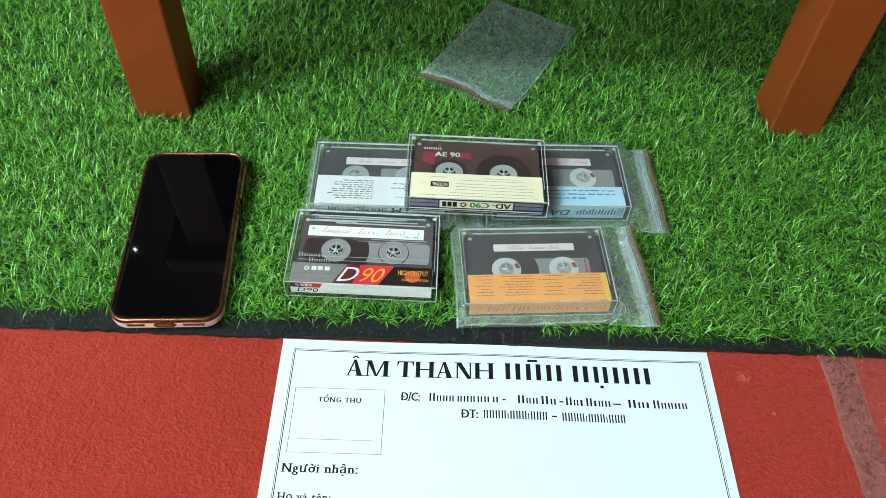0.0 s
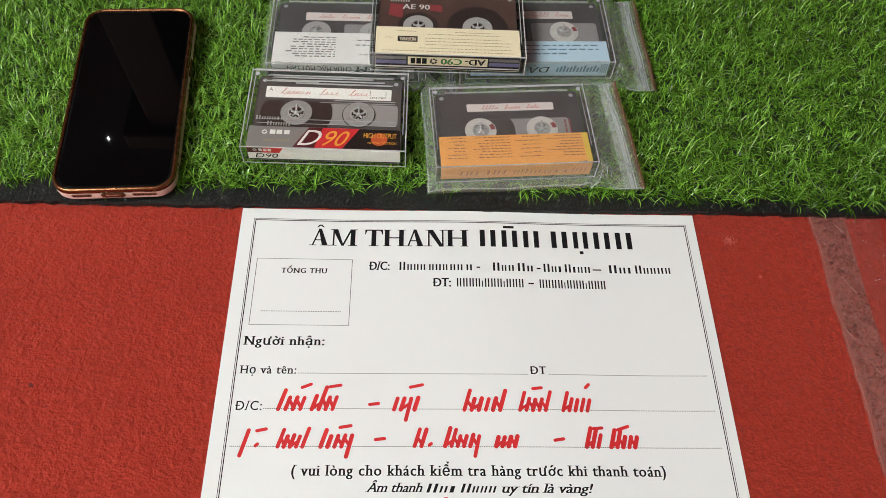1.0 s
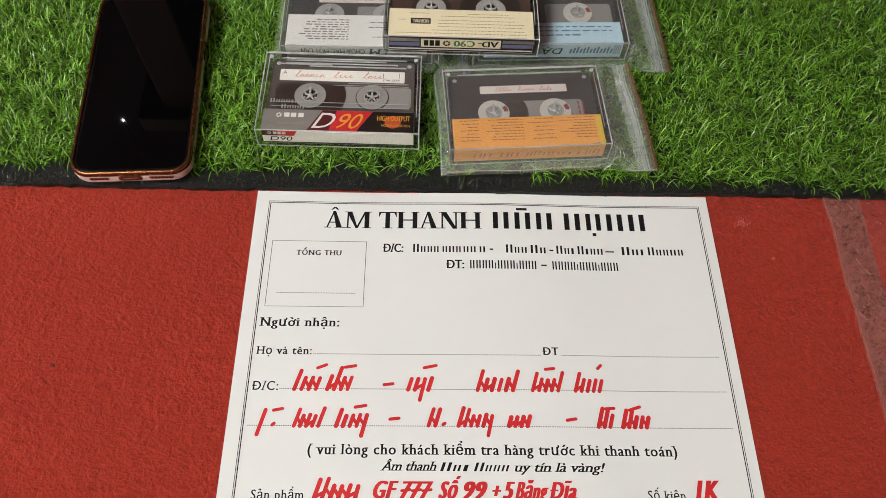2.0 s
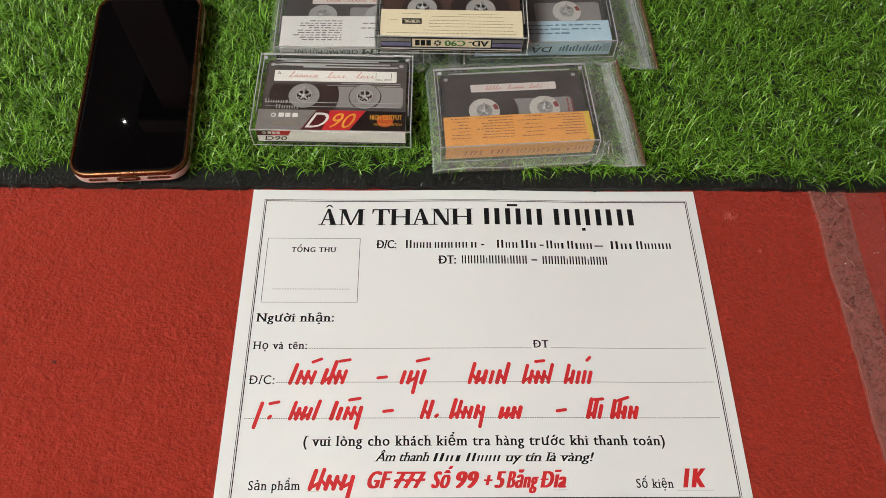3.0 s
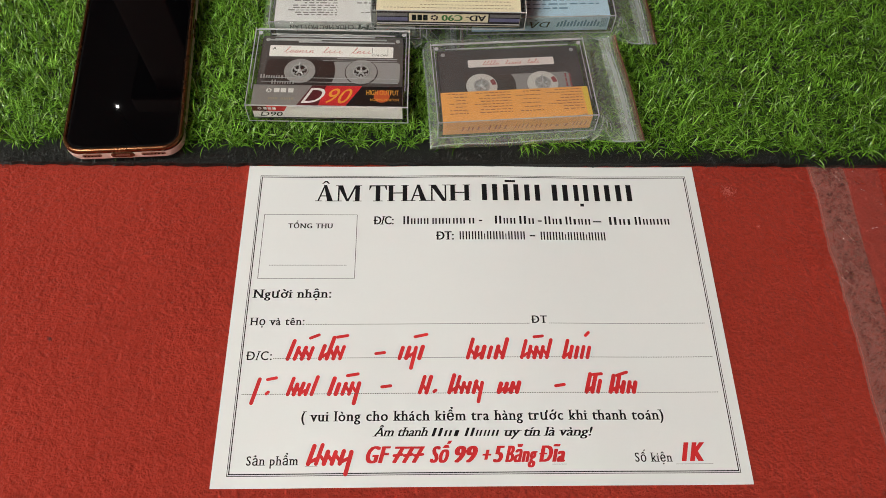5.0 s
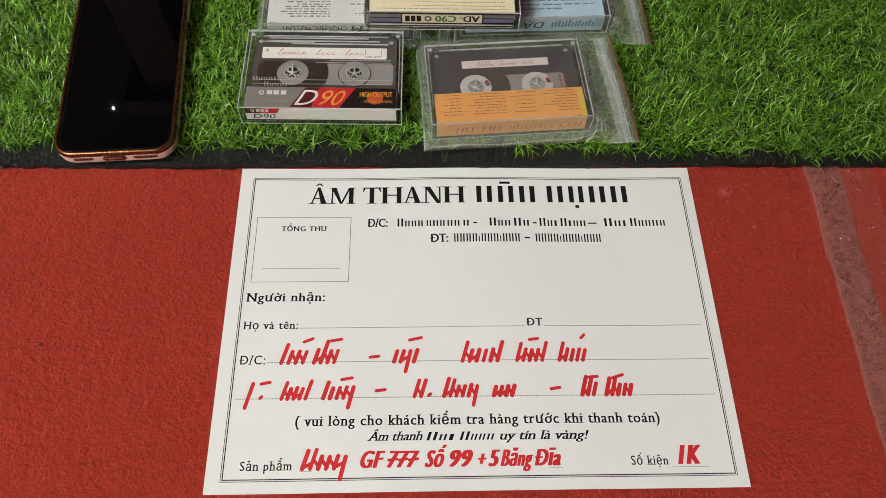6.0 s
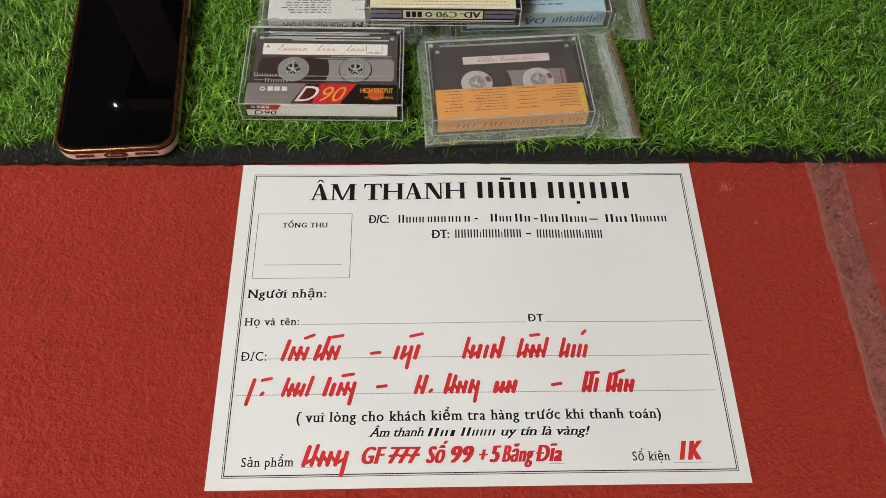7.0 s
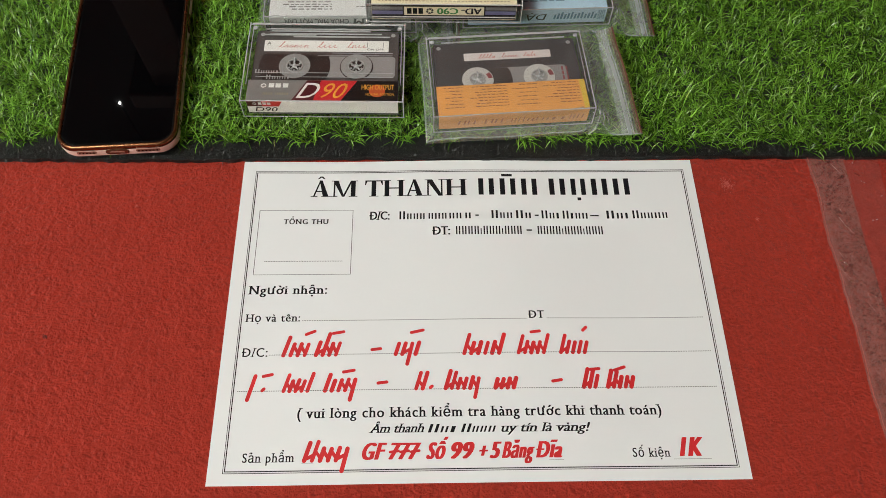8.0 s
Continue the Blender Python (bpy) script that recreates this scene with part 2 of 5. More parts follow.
CARD_WHITE = mat("white_card", (0.90, 0.90, 0.89), 0.55, var=0.04)
CARD_CREAM = mat("cream_card", (0.90, 0.82, 0.59), 0.55, var=0.04)
CARD_ORANGE = mat("orange_card", (0.90, 0.41, 0.085), 0.5, var=0.06)
CARD_BLUE = mat("light_blue_card", (0.56, 0.79, 0.95), 0.5, var=0.05)
CARD_GREY = mat("grey_card", (0.24, 0.225, 0.215), 0.4, var=0.12)
CARD_BLACK = mat("black_card_print", (0.010, 0.007, 0.007), 0.4, spec=0.3)
CARD_MAROON = mat("maroon_print", (0.09, 0.008, 0.012), 0.4)
CARD_RED = mat("red_print", (0.60, 0.022, 0.030), 0.4, var=0.08)
PRINT_WHITE = mat("white_print", (0.80, 0.79, 0.76), 0.5)
PRINT_PALE = mat("pale_grey_print", (0.34, 0.33, 0.32), 0.3)
PRINT_GOLD = mat("gold_print", (0.78, 0.36, 0.04), 0.45)
PRINT_ORANGE = mat("orange_print", (0.55, 0.09, 0.025), 0.45)
PRINT_YELLOW = mat("yellow_print", (0.80, 0.56, 0.05), 0.45)
PRINT_BROWN = mat("brown_print", (0.32, 0.12, 0.04), 0.6)
PRINT_RUST = mat("rust_print", (0.50, 0.17, 0.04), 0.6)
PRINT_TINY = mat("faint_brown_print", (0.36, 0.29, 0.19), 0.6)
PRINT_GREY = mat("grey_print", (0.20, 0.195, 0.19), 0.6)
PRINT_BLUEGREY = mat("blue_print", (0.10, 0.24, 0.36), 0.6)
PRINT_VIOLET = mat("violet_print", (0.16, 0.16, 0.30), 0.5)
PRINT_GREEN = mat("green_print", (0.05, 0.22, 0.04), 0.5)
PEN_RED = mat("red_pen", (0.60, 0.16, 0.14), 0.6)


# ---- building blocks (millimetres) ----
MM = 0.001


def part(name, bm, material, parent, label="", unit=MM, smooth=False):
    """Links a bmesh as one mesh object under a thing or a part."""
    me = bpy.data.meshes.new(name)
    bmesh.ops.scale(bm, vec=(unit, unit, unit), verts=bm.verts)
    bm.to_mesh(me)
    bm.free()
    if smooth:
        me.polygons.foreach_set("use_smooth", [True] * len(me.polygons))
    me.materials.append(material)
    ob = new(name, me)
    ob.parent = parent
    return tagged(ob, label)


def thing(name, m, label, category, group="", kind=""):
    ob = new(name)
    ob.matrix_world = m
    return tagged(ob, label, category, group, kind)


def box(bm, x0, x1, y0, y1, z0, z1, bevel=0.0, seg=1):
    vs = [bm.verts.new((x, y, z)) for z in (z0, z1) for y in (y0, y1) for x in (x0, x1)]
    fs = [bm.faces.new([vs[i] for i in q]) for q in ((0, 2, 3, 1), (4, 5, 7, 6), (0, 1, 5, 4), (2, 6, 7, 3), (0, 4, 6, 2), (1, 3, 7, 5))]
    if bevel:
        es = {e for f in fs for e in f.edges}
        bmesh.ops.bevel(bm, geom=list(es), offset=bevel, segments=seg, profile=0.5, affect="EDGES", clamp_overlap=True)


def rrect(w, h, r, n=6, cx=0.0, cy=0.0):
    pts = []
    for k, (sx, sy) in enumerate(((1, 1), (-1, 1), (-1, -1), (1, -1))):
        for i in range(n + 1):
            a = math.pi / 2 * (k + i / n)
            pts.append((cx + sx * (w / 2 - r) + r * math.cos(a), cy + sy * (h / 2 - r) + r * math.sin(a)))
    return pts


def prism(bm, pts, z0, z1, bevel=0.0, seg=2):
    lo, hi = [bm.verts.new((x, y, z0)) for x, y in pts], [bm.verts.new((x, y, z1)) for x, y in pts]
    n = len(pts)
    bottom, top = bm.faces.new(lo[::-1]), bm.faces.new(hi)
    for i in range(n):
        bm.faces.new((lo[i], lo[(i + 1) % n], hi[(i + 1) % n], hi[i]))
    if bevel:
        bmesh.ops.bevel(bm, geom=list(top.edges) + list(bottom.edges), offset=bevel, segments=seg, profile=0.5, affect="EDGES", clamp_overlap=True)


def loops(bm, rings, close=False):
    """Skins a list of rings, each of the same number of points."""
    vs = [[bm.verts.new(p) for p in ring] for ring in rings]
    n = len(vs[0])
    for a, b in zip(vs, vs[1:] + (vs[:1] if close else [])):
        for i in range(n):
            bm.faces.new((a[i], a[(i + 1) % n], b[(i + 1) % n], b[i]))
    return vs


def circle(cx, cy, r, n=32, start=0.0):
    return [(cx + r * math.cos(start + 2 * math.pi * i / n), cy + r * math.sin(start + 2 * math.pi * i / n)) for i in range(n)]


def ring(bm, cx, cy, r0, r1, z0, z1, n=32):
    loops(bm, [[(*p, z) for p in circle(cx, cy, r, n)] for r, z in ((r0, z0), (r1, z0), (r1, z1), (r0, z1))], close=True)


def flat(bm, pts, z):
    bm.faces.new([bm.verts.new((x, y, z)) for x, y in pts])


def rect(bm, x0, x1, y0, y1, z):
    flat(bm, ((x0, y0), (x1, y0), (x1, y1), (x0, y1)), z)


def capsule(bm, x0, y0, x1, y1, w, z, n=5):
    """A flat stroke with round ends."""
    a = math.atan2(y1 - y0, x1 - x0)
    pts = [(x1 + w / 2 * math.cos(a - math.pi / 2 + math.pi * i / n), y1 + w / 2 * math.sin(a - math.pi / 2 + math.pi * i / n)) for i in range(n + 1)]
    pts += [(x0 + w / 2 * math.cos(a + math.pi / 2 + math.pi * i / n), y0 + w / 2 * math.sin(a + math.pi / 2 + math.pi * i / n)) for i in range(n + 1)]
    flat(bm, pts, z)


CAP = 0.682


def letters(text, serif=False, spread=1.0):
    """Outlines of a line of lettering in font units: vertices and faces. serif: short bars on the feet and heads of straight stems."""
    cu = bpy.data.curves.new("lettering", "FONT")
    cu.resolution_u, cu.space_character = 3, spread
    ob = new("lettering", cu)

    def outline(words):
        cu.body = words
        cu.update_tag()
        bpy.context.view_layer.update()
        me = bpy.data.meshes.new_from_object(ob.evaluated_get(bpy.context.evaluated_depsgraph_get()))
        co, faces = [v.co.copy() for v in me.vertices], [tuple(p.vertices) for p in me.polygons]
        bpy.data.meshes.remove(me)
        return co, faces
    # barred D and the horned o with an accent are put together from simpler letters
    plain = text.replace("Đ", "D").replace("ờ", "o").replace("ớ", "o")
    co, faces = outline(plain)
    marks = []
    for i, ch in enumerate(text):
        if ch in "Đờớ":
            right = max(c.x for c in outline(plain[:i + 1])[0])
            if ch == "Đ":
                marks.append([(right - 0.70, 0.31), (right - 0.36, 0.31), (right - 0.36, 0.375), (right - 0.70, 0.375)])
            else:
                d = -1 if ch == "ờ" else 1
                m = right - 0.24
                marks.append([(right - 0.10, 0.40), (right - 0.03, 0.36), (right + 0.07, 0.56), (right - 0.01, 0.56)])
                marks.append([(m - 0.06 * d - 0.05, 0.55), (m - 0.06 * d + 0.05, 0.55), (m + 0.07 * d + 0.06, 0.70), (m + 0.07 * d - 0.06, 0.70)])
    feet = []
    if serif:
        once = {}
        for f in faces:
            for i, a in enumerate(f):
                key = tuple(sorted((a, f[i - 1])))
                once[key] = once.get(key, 0) + 1
        for (a, b), count in once.items():
            p, q = co[a], co[b]
            if count != 1 or abs(p.y - q.y) > 0.004 or not 0.05 < abs(p.x - q.x) < 0.15:
                continue
            for y, up in ((0.0, 1), (CAP, -1), (0.449, -1), (0.70, -1), (-0.20, 1)):
                if abs(p.y - y) < 0.012:
                    feet.append((min(p.x, q.x), max(p.x, q.x), p.y, up))
                    break
    for mark in marks:
        faces.append(tuple(range(len(co), len(co) + 4)))
        co.extend(Vector((px, py, 0)) for px, py in mark)
    bpy.data.objects.remove(ob)
    bpy.data.curves.remove(cu)
    return co, faces, feet


def write(bm, text, x, y, width, cap, z, bold=0.0, serif=False, lean=0.0, turned=False, upright=False, spread=1.0):
    """Lettering from x along the baseline y, of that width and capital height. bold: stems widened sideways by so much of a letter's height.
    turned: upside down about its middle; upright: on a wall facing -y, y and z swapped."""
    co, faces, feet = letters(text, serif, spread)
    left = min(c.x for c in co) - bold
    sx, sy = width / (max(c.x for c in co) + bold - left), cap / CAP

    def put(points, polys, rise):
        vs = []
        for px, py in points:
            u, v = (px - left) * sx + lean * py * sy, py * sy
            if turned:
                u, v = width - u, cap - v
            vs.append(bm.verts.new((x + u, z - rise, y + v) if upright else (x + u, y + v, z + rise)))
        for f in polys:
            try:
                bm.faces.new([vs[i] for i in f])
            except ValueError:
                pass
    copies = max(1, math.ceil(2 * bold / 0.03) + 1) if bold else 1
    for k in range(copies):
        shift = bold * (2 * k / (copies - 1) - 1) if copies > 1 else 0.0
        put([(c.x + shift, c.y) for c in co], faces, 0.012 * k)
    for x0, x1, fy, up in feet:
        x0, x1 = x0 - bold - 0.085, x1 + bold + 0.085
        put([(x0, fy), (x1, fy), (x1, fy + up * 0.042), (x0, fy + up * 0.042)], [(0, 1, 2, 3)], 0.012 * copies)


def bars(bm, x0, x1, y, cap, z, sizes, gap=0.25, upright=False, tilt=0.0):
    """A word that stays unread: plain upright bars in place of its letters, their widths in the proportion of sizes."""
    total = sum(sizes) + gap * (len(sizes) - 1)
    x, k = x0, (x1 - x0) / total
    for s in sizes:
        h = cap * (1.0 if s >= 1 else 0.72)
        stems = ((0.05, 0.34), (0.66, 0.95)) if s >= 0.7 else ((0.1, 0.8),)
        for a, b in stems if s > 0 else ():
            xa, xb = x + a * s * k, x + b * s * k
            pts = [(xa, y), (xb, y), (xb + tilt * h, y + h), (xa + tilt * h, y + h)]
            bm.faces.new([bm.verts.new((px, z, py) if upright else (px, py, z)) for px, py in pts])
        x += (abs(s) + gap) * k


def lines_of_print(bm, rng, x0, x1, y0, y1, rows, z, h, ragged=0.4, right=False, word=4.0):
    """Rows of small print that cannot be read: short bars."""
    for r in range(rows):
        y = y0 + (y1 - y0) * r / max(1, rows - 1)
        end = x1 - (x1 - x0) * ragged * rng.random()
        x, shift = x0, (x1 - end) if right else 0
        while x < end:
            w = min(word * (0.5 + rng.random()), end - x)
            rect(bm, x + shift, x + shift + w, y, y + h * (0.8 + 0.4 * rng.random()), z)
            x += w + h * rng.uniform(0.8, 1.8)


# ---- the room ----
def slab(name, x0, x1, y0, y1, z0, z1, material, label, category):
    bm = bmesh.new()
    box(bm, x0, x1, y0, y1, z0, z1)
    ob = part(name, bm, material, None, label, unit=1.0)
    return tagged(ob, "", category, kind="structure")


slab("floor", -2.6, 2.6, -2.2, 3.4, -0.06, 0.0, RED_FELT, "red needle-felt carpet covering the floor", "floor")
# unseen ceiling and walls, added; height and tone shape falloff and bounce
slab("ceiling", -2.6, 2.6, -2.2, 3.4, 2.4, 2.5, CEILING, "plain white painted ceiling added out of view", "ceiling")
slab("wall_south", -2.6, 2.6, -2.35, -2.2, 0, 2.4, PLASTER, "plain pale plastered wall added out of view", "wall")
slab("wall_north", -2.6, 2.6, 3.4, 3.55, 0, 2.4, PLASTER, "plain pale plastered wall added out of view", "wall")
slab("wall_west", -2.75, -2.6, -2.2, 3.4, 0, 2.4, PLASTER, "plain pale plastered wall added out of view", "wall")
slab("wall_east", 2.6, 2.75, -2.2, 3.4, 0, 2.4, PLASTER, "plain pale plastered wall added out of view", "wall")


# unseen panel, added and placed to brighten the left side
def added_panel(x, y, w, d):
    lamp = thing("added_ceiling_light", pose(x, y, 2.4), "unseen panel light added on the ceiling to light from the left", "ceiling light", "ceiling lights")
    bm = bmesh.new()
    for a in ((-w / 2 - 20, -w / 2, -d / 2 - 20, d / 2 + 20), (w / 2, w / 2 + 20, -d / 2 - 20, d / 2 + 20), (-w / 2, w / 2, -d / 2 - 20, -d / 2), (-w / 2, w / 2, d / 2, d / 2 + 20)):
        box(bm, *a, -30, 0, 2)
    part("frame", bm, LAMP_BODY, lamp)
    bm = bmesh.new()
    box(bm, -w / 2, w / 2, -d / 2, d / 2, -24, -16)
    part("diffuser", bm, PANEL, lamp, "glowing white diffuser")


added_panel(-1.8, -0.45, 1200, 300)


# unseen tube, added behind the camera as the frontal light
def added_tube(x, z):
    lamp = thing("added_tube_light", pose(x, -2.2, z), "unseen tube light added on the wall for light from the front", "tube light", "tube lights")
    bm = bmesh.new()
    box(bm, -620, 620, 0.5, 30, -28, 28, 4)
    part("housing", bm, LAMP_BODY, lamp, "white metal housing")
    for s in (-1, 1):
        bm = bmesh.new()
        box(bm, s * 606 - 8, s * 606 + 8, 30.5, 66, -16, 16, 3)
        part("holder", bm, LAMP_BODY, lamp)
    bm = bmesh.new()
    loops(bm, [[(px, 48 + 13 * math.cos(a), 13 * math.sin(a)) for a in [2 * math.pi * k / 20 for k in range(20)]] for px in (-597, -300, 0, 300, 597)])
    part("tube", bm, TUBE, lamp, "glowing glass tube", smooth=True)


added_tube(-1.85, 2.15)


def bulb(x, y, z):
    lamp = thing("pendant_bulb", pose(x, y, z), "tiny bright bulb hanging from the ceiling", "lamp")
    bm = bmesh.new()
    bmesh.ops.create_uvsphere(bm, u_segments=16, v_segments=10, radius=2.5)
    part("bulb", bm, BULB, lamp, "glowing glass bulb", smooth=True)
    bm = bmesh.new()
    prism(bm, circle(0, 0, 5, 16), 5, 45, 1)
    prism(bm, circle(0, 0, 2, 8), 45, (2.4 - z) * 1000)
    part("socket", bm, BACKING, lamp, "black socket and cord")


bulb(-1.174, 1.684, 2.1)


# ---- footprints of what lies on the turf: centre, turn, half sizes, free height ----
CASE_Z = 0.0112
PLACES = {
    "striped": (-0.0960, 0.2733, CASE_Z, -0.8),
    "orange": (0.0275, 0.2637, CASE_Z, 3.9),
    "white": (-0.0885, 0.3500, CASE_Z - 0.002, 0.4),
    "blue": (0.0510, 0.3565, CASE_Z - 0.002, 2.0),
    "cream": (-0.0150, 0.3430, CASE_Z + 0.0158, -0.6),
}
SIZE = 0.98
PHONE = (-0.2324, 0.2895, 0.0110, 3.2)
LOW = [(x, y, r, 0.055, 0.0355, z - 0.0012) for k, (x, y, z, r) in PLACES.items() if k != "cream"]
LOW += [(x + 0.013, y, r, 0.077, 0.048, z - 0.0018) for k, (x, y, z, r) in PLACES.items() if k in ("orange", "white", "blue")]
LOW += [(PHONE[0], PHONE[1], PHONE[3], 0.0365, 0.0770, PHONE[2] - 0.0036), (0.0185, 0.5415, -119.4, 0.074, 0.047, 0.0095)]
LEG = 0.046
LEGS = [(-0.280, 0.448), (0.269, 0.459), (-0.281, 0.860), (0.270, 0.870)]
LOW += [(x, y, 1.0, LEG / 2, LEG / 2, 0.0) for x, y in LEGS]


# ---- artificial turf ----
EDGE_Y = 0.2165


def turf():
    turf_ob = thing("turf_mat", pose(0, 0, 0), "green artificial grass mat with a frayed black edge", "turf mat", kind="structure")
    bm = bmesh.new()
    rng = random.Random(3)
    n = 240
    front = [(-600 + 1160 * i / n, 1000 * (EDGE_Y - 0.0058) + rng.uniform(-0.7, 0.7) + 0.5 * math.sin(i * 0.13)) for i in range(n + 1)]
    prism(bm, front + [(560, 950), (-600, 950)], 0.6, 4.2)
    part("backing", bm, BACKING, turf_ob, "black woven backing")

    rs = np.random.RandomState(7)
    # tufts in uneven rows, closer together near the front
    roots = []
    for y0, y1, x0, x1, step in ((EDGE_Y + 0.001, 0.44, -0.42, 0.40, 0.0068), (0.44, 0.80, -0.58, 0.54, 0.0078), (0.80, 0.945, -0.58, 0.54, 0.011)):
        gx, gy = np.meshgrid(np.arange(x0, x1, step), np.arange(y0, y1, step))
        roots.append(np.stack([gx.ravel(), gy.ravel()], 1) + rs.uniform(-0.4, 0.4, (gx.size, 2)) * step)
    for x0, x1 in ((-0.58, -0.42), (0.40, 0.54)):
        gx, gy = np.meshgrid(np.arange(x0, x1, 0.0068), np.arange(EDGE_Y + 0.001, 0.44, 0.0068))
        roots.append(np.stack([gx.ravel(), gy.ravel()], 1) + rs.uniform(-0.4, 0.4, (gx.size, 2)) * 0.0068)
    tuft = np.concatenate(roots)
    # the bare strip along the edge narrows towards +x
    tuft = tuft[tuft[:, 1] > EDGE_Y + 0.008 - 0.0075 * np.clip((tuft[:, 0] - 0.06) / 0.12, 0, 1)]
    per = 25
    root = np.repeat(tuft, per, 0) + rs.normal(0, 0.0014, (len(tuft) * per, 2))
    count = len(root)
    way = rs.uniform(0, 2 * np.pi, count)
    # the pile leans in broad drifts
    drift = np.array([noise.noise((x * 9, y * 9, 1.3)) for x, y in tuft]).repeat(per)
    # lean shaped from +x at the left end to -x at the right, to brighten left and darken right
    lie_over = np.clip(-1.7 * root[:, 0], -0.5, 0.35)
    way = np.arctan2(np.sin(way) + 0.6 * lie_over, np.cos(way) + lie_over)
    long = rs.uniform(0.0075, 0.0170, count) * (1 + 0.2 * drift)
    bend = rs.beta(1.8, 1.1, count) * 1.15 + 0.33
    curl = rs.normal(0, 0.5, count)
    wide = rs.uniform(0.00022, 0.00044, count)
    thatch = rs.rand(count) < 0.10
    long[thatch] *= 0.6
    wide[thatch] *= 0.7
    curl[thatch] *= 3.0
    free = np.full(count, 1.0)
    for cx, cy, turn, hx, hy, z in LOW:
        c, s = math.cos(radians(turn)), math.sin(radians(turn))
        tip = root + 0.6 * long[:, None] * np.stack([np.cos(way), np.sin(way)], 1) * np.sin(bend)[:, None]
        for at in (root, tip):
            dx, dy = at[:, 0] - cx, at[:, 1] - cy
            inside = (abs(dx * c + dy * s) < hx) & (abs(dy * c - dx * s) < hy)
            free[inside] = np.minimum(free[inside], z)
    for cx, cy, turn, hx, hy, z in LOW:
        c, s = math.cos(radians(turn)), math.sin(radians(turn))
        dx, dy = root[:, 0] - cx, root[:, 1] - cy
        beside = (abs(dx * c + dy * s) < hx + 0.004) & (abs(dy * c - dx * s) < hy + 0.005) & (free > 0.5)
        bend[beside] *= 0.5
    keep = free > 0.001
    root, way, long, bend, curl, wide, free = (a[keep] for a in (root, way, long, bend, curl, wide, free))
    count = len(root)
    side = np.stack([-np.sin(way), np.cos(way), 0 * way], 1)
    spine, at = [], np.concatenate([root, np.full((count, 1), 0.0035)], 1)
    spine.append(at)
    for k, f in enumerate((0.40, 0.34, 0.26)):
        lean = bend * (0.60 + 0.40 * k)
        head = way + curl * (k / 2)
        at = at + (long * f)[:, None] * np.stack([np.sin(lean) * np.cos(head), np.sin(lean) * np.sin(head), np.cos(lean)], 1)
        at[:, 2] = np.maximum(np.minimum(at[:, 2], np.maximum(free - 0.0003 * (3 - k), 0.0015)), 0.0015)
        spine.append(at.copy())
    half = side * wide[:, None]
    rows = [spine[0] - half, spine[0] + half, spine[1] - half, spine[1] + half, spine[2] - 0.8 * half, spine[2] + 0.8 * half, spine[3]]
    co = np.stack(rows, 1).reshape(-1, 3)
    base = np.arange(count)[:, None] * 7
    quads = np.concatenate([base + [0, 1, 3, 2], base + [2, 3, 5, 4]])
    tris = base + [4, 5, 6]
    me = bpy.data.meshes.new("blades")
    me.vertices.add(len(co))
    me.vertices.foreach_set("co", co.ravel())
    me.loops.add(quads.size + tris.size)
    me.loops.foreach_set("vertex_index", np.concatenate([quads.ravel(), tris.ravel()]))
    me.polygons.add(len(quads) + len(tris))
    me.polygons.foreach_set("loop_start", np.concatenate([np.arange(len(quads)) * 4, quads.size + np.arange(len(tris)) * 3]))
    me.polygons.foreach_set("use_smooth", np.ones(len(quads) + len(tris), bool))
    me.update(calc_edges=True)
    me.materials.append(BLADES)
    ob = new("blades", me)
    ob.parent = turf_ob
    tagged(ob, "green plastic grass blades", kind="stuff")

    # frayed black threads along the cut edge
    bm = bmesh.new()
    for i in range(5200):
        x, y = rng.uniform(-420, 400), 1000 * EDGE_Y + rng.uniform(-5.2, 4.0)
        a, l = rng.uniform(-2.9, -0.25) if rng.random() < 0.75 else rng.uniform(0, 6.28), rng.uniform(2.0, 6.0)
        z0, z1, w = rng.uniform(2.5, 6.0), rng.uniform(0.8, 5.5), rng.uniform(0.10, 0.26)
        dx, dy = math.cos(a), math.sin(a)
        if abs(x) < 156 and y + dy * l < 210.8:
            dy = min(0.0, (210.8 - y) / l)
        nx, ny = -dy * w, dx * w
        mx, my, mz = x + dx * l * 0.5, y + dy * l * 0.5, (z0 + z1) / 2 + 0.8
        p = [bm.verts.new(c) for c in ((x - nx, y - ny, z0), (x + nx, y + ny, z0), (mx + nx, my + ny, mz), (mx - nx, my - ny, mz), (x + dx * l, y + dy * l, max(z1, 0.5)))]
        bm.faces.new(p[:4])
        bm.faces.new((p[3], p[2], p[4]))
    tagged(part("threads", bm, BLACK_FIBRE, turf_ob, "frayed black edge threads"), kind="stuff")


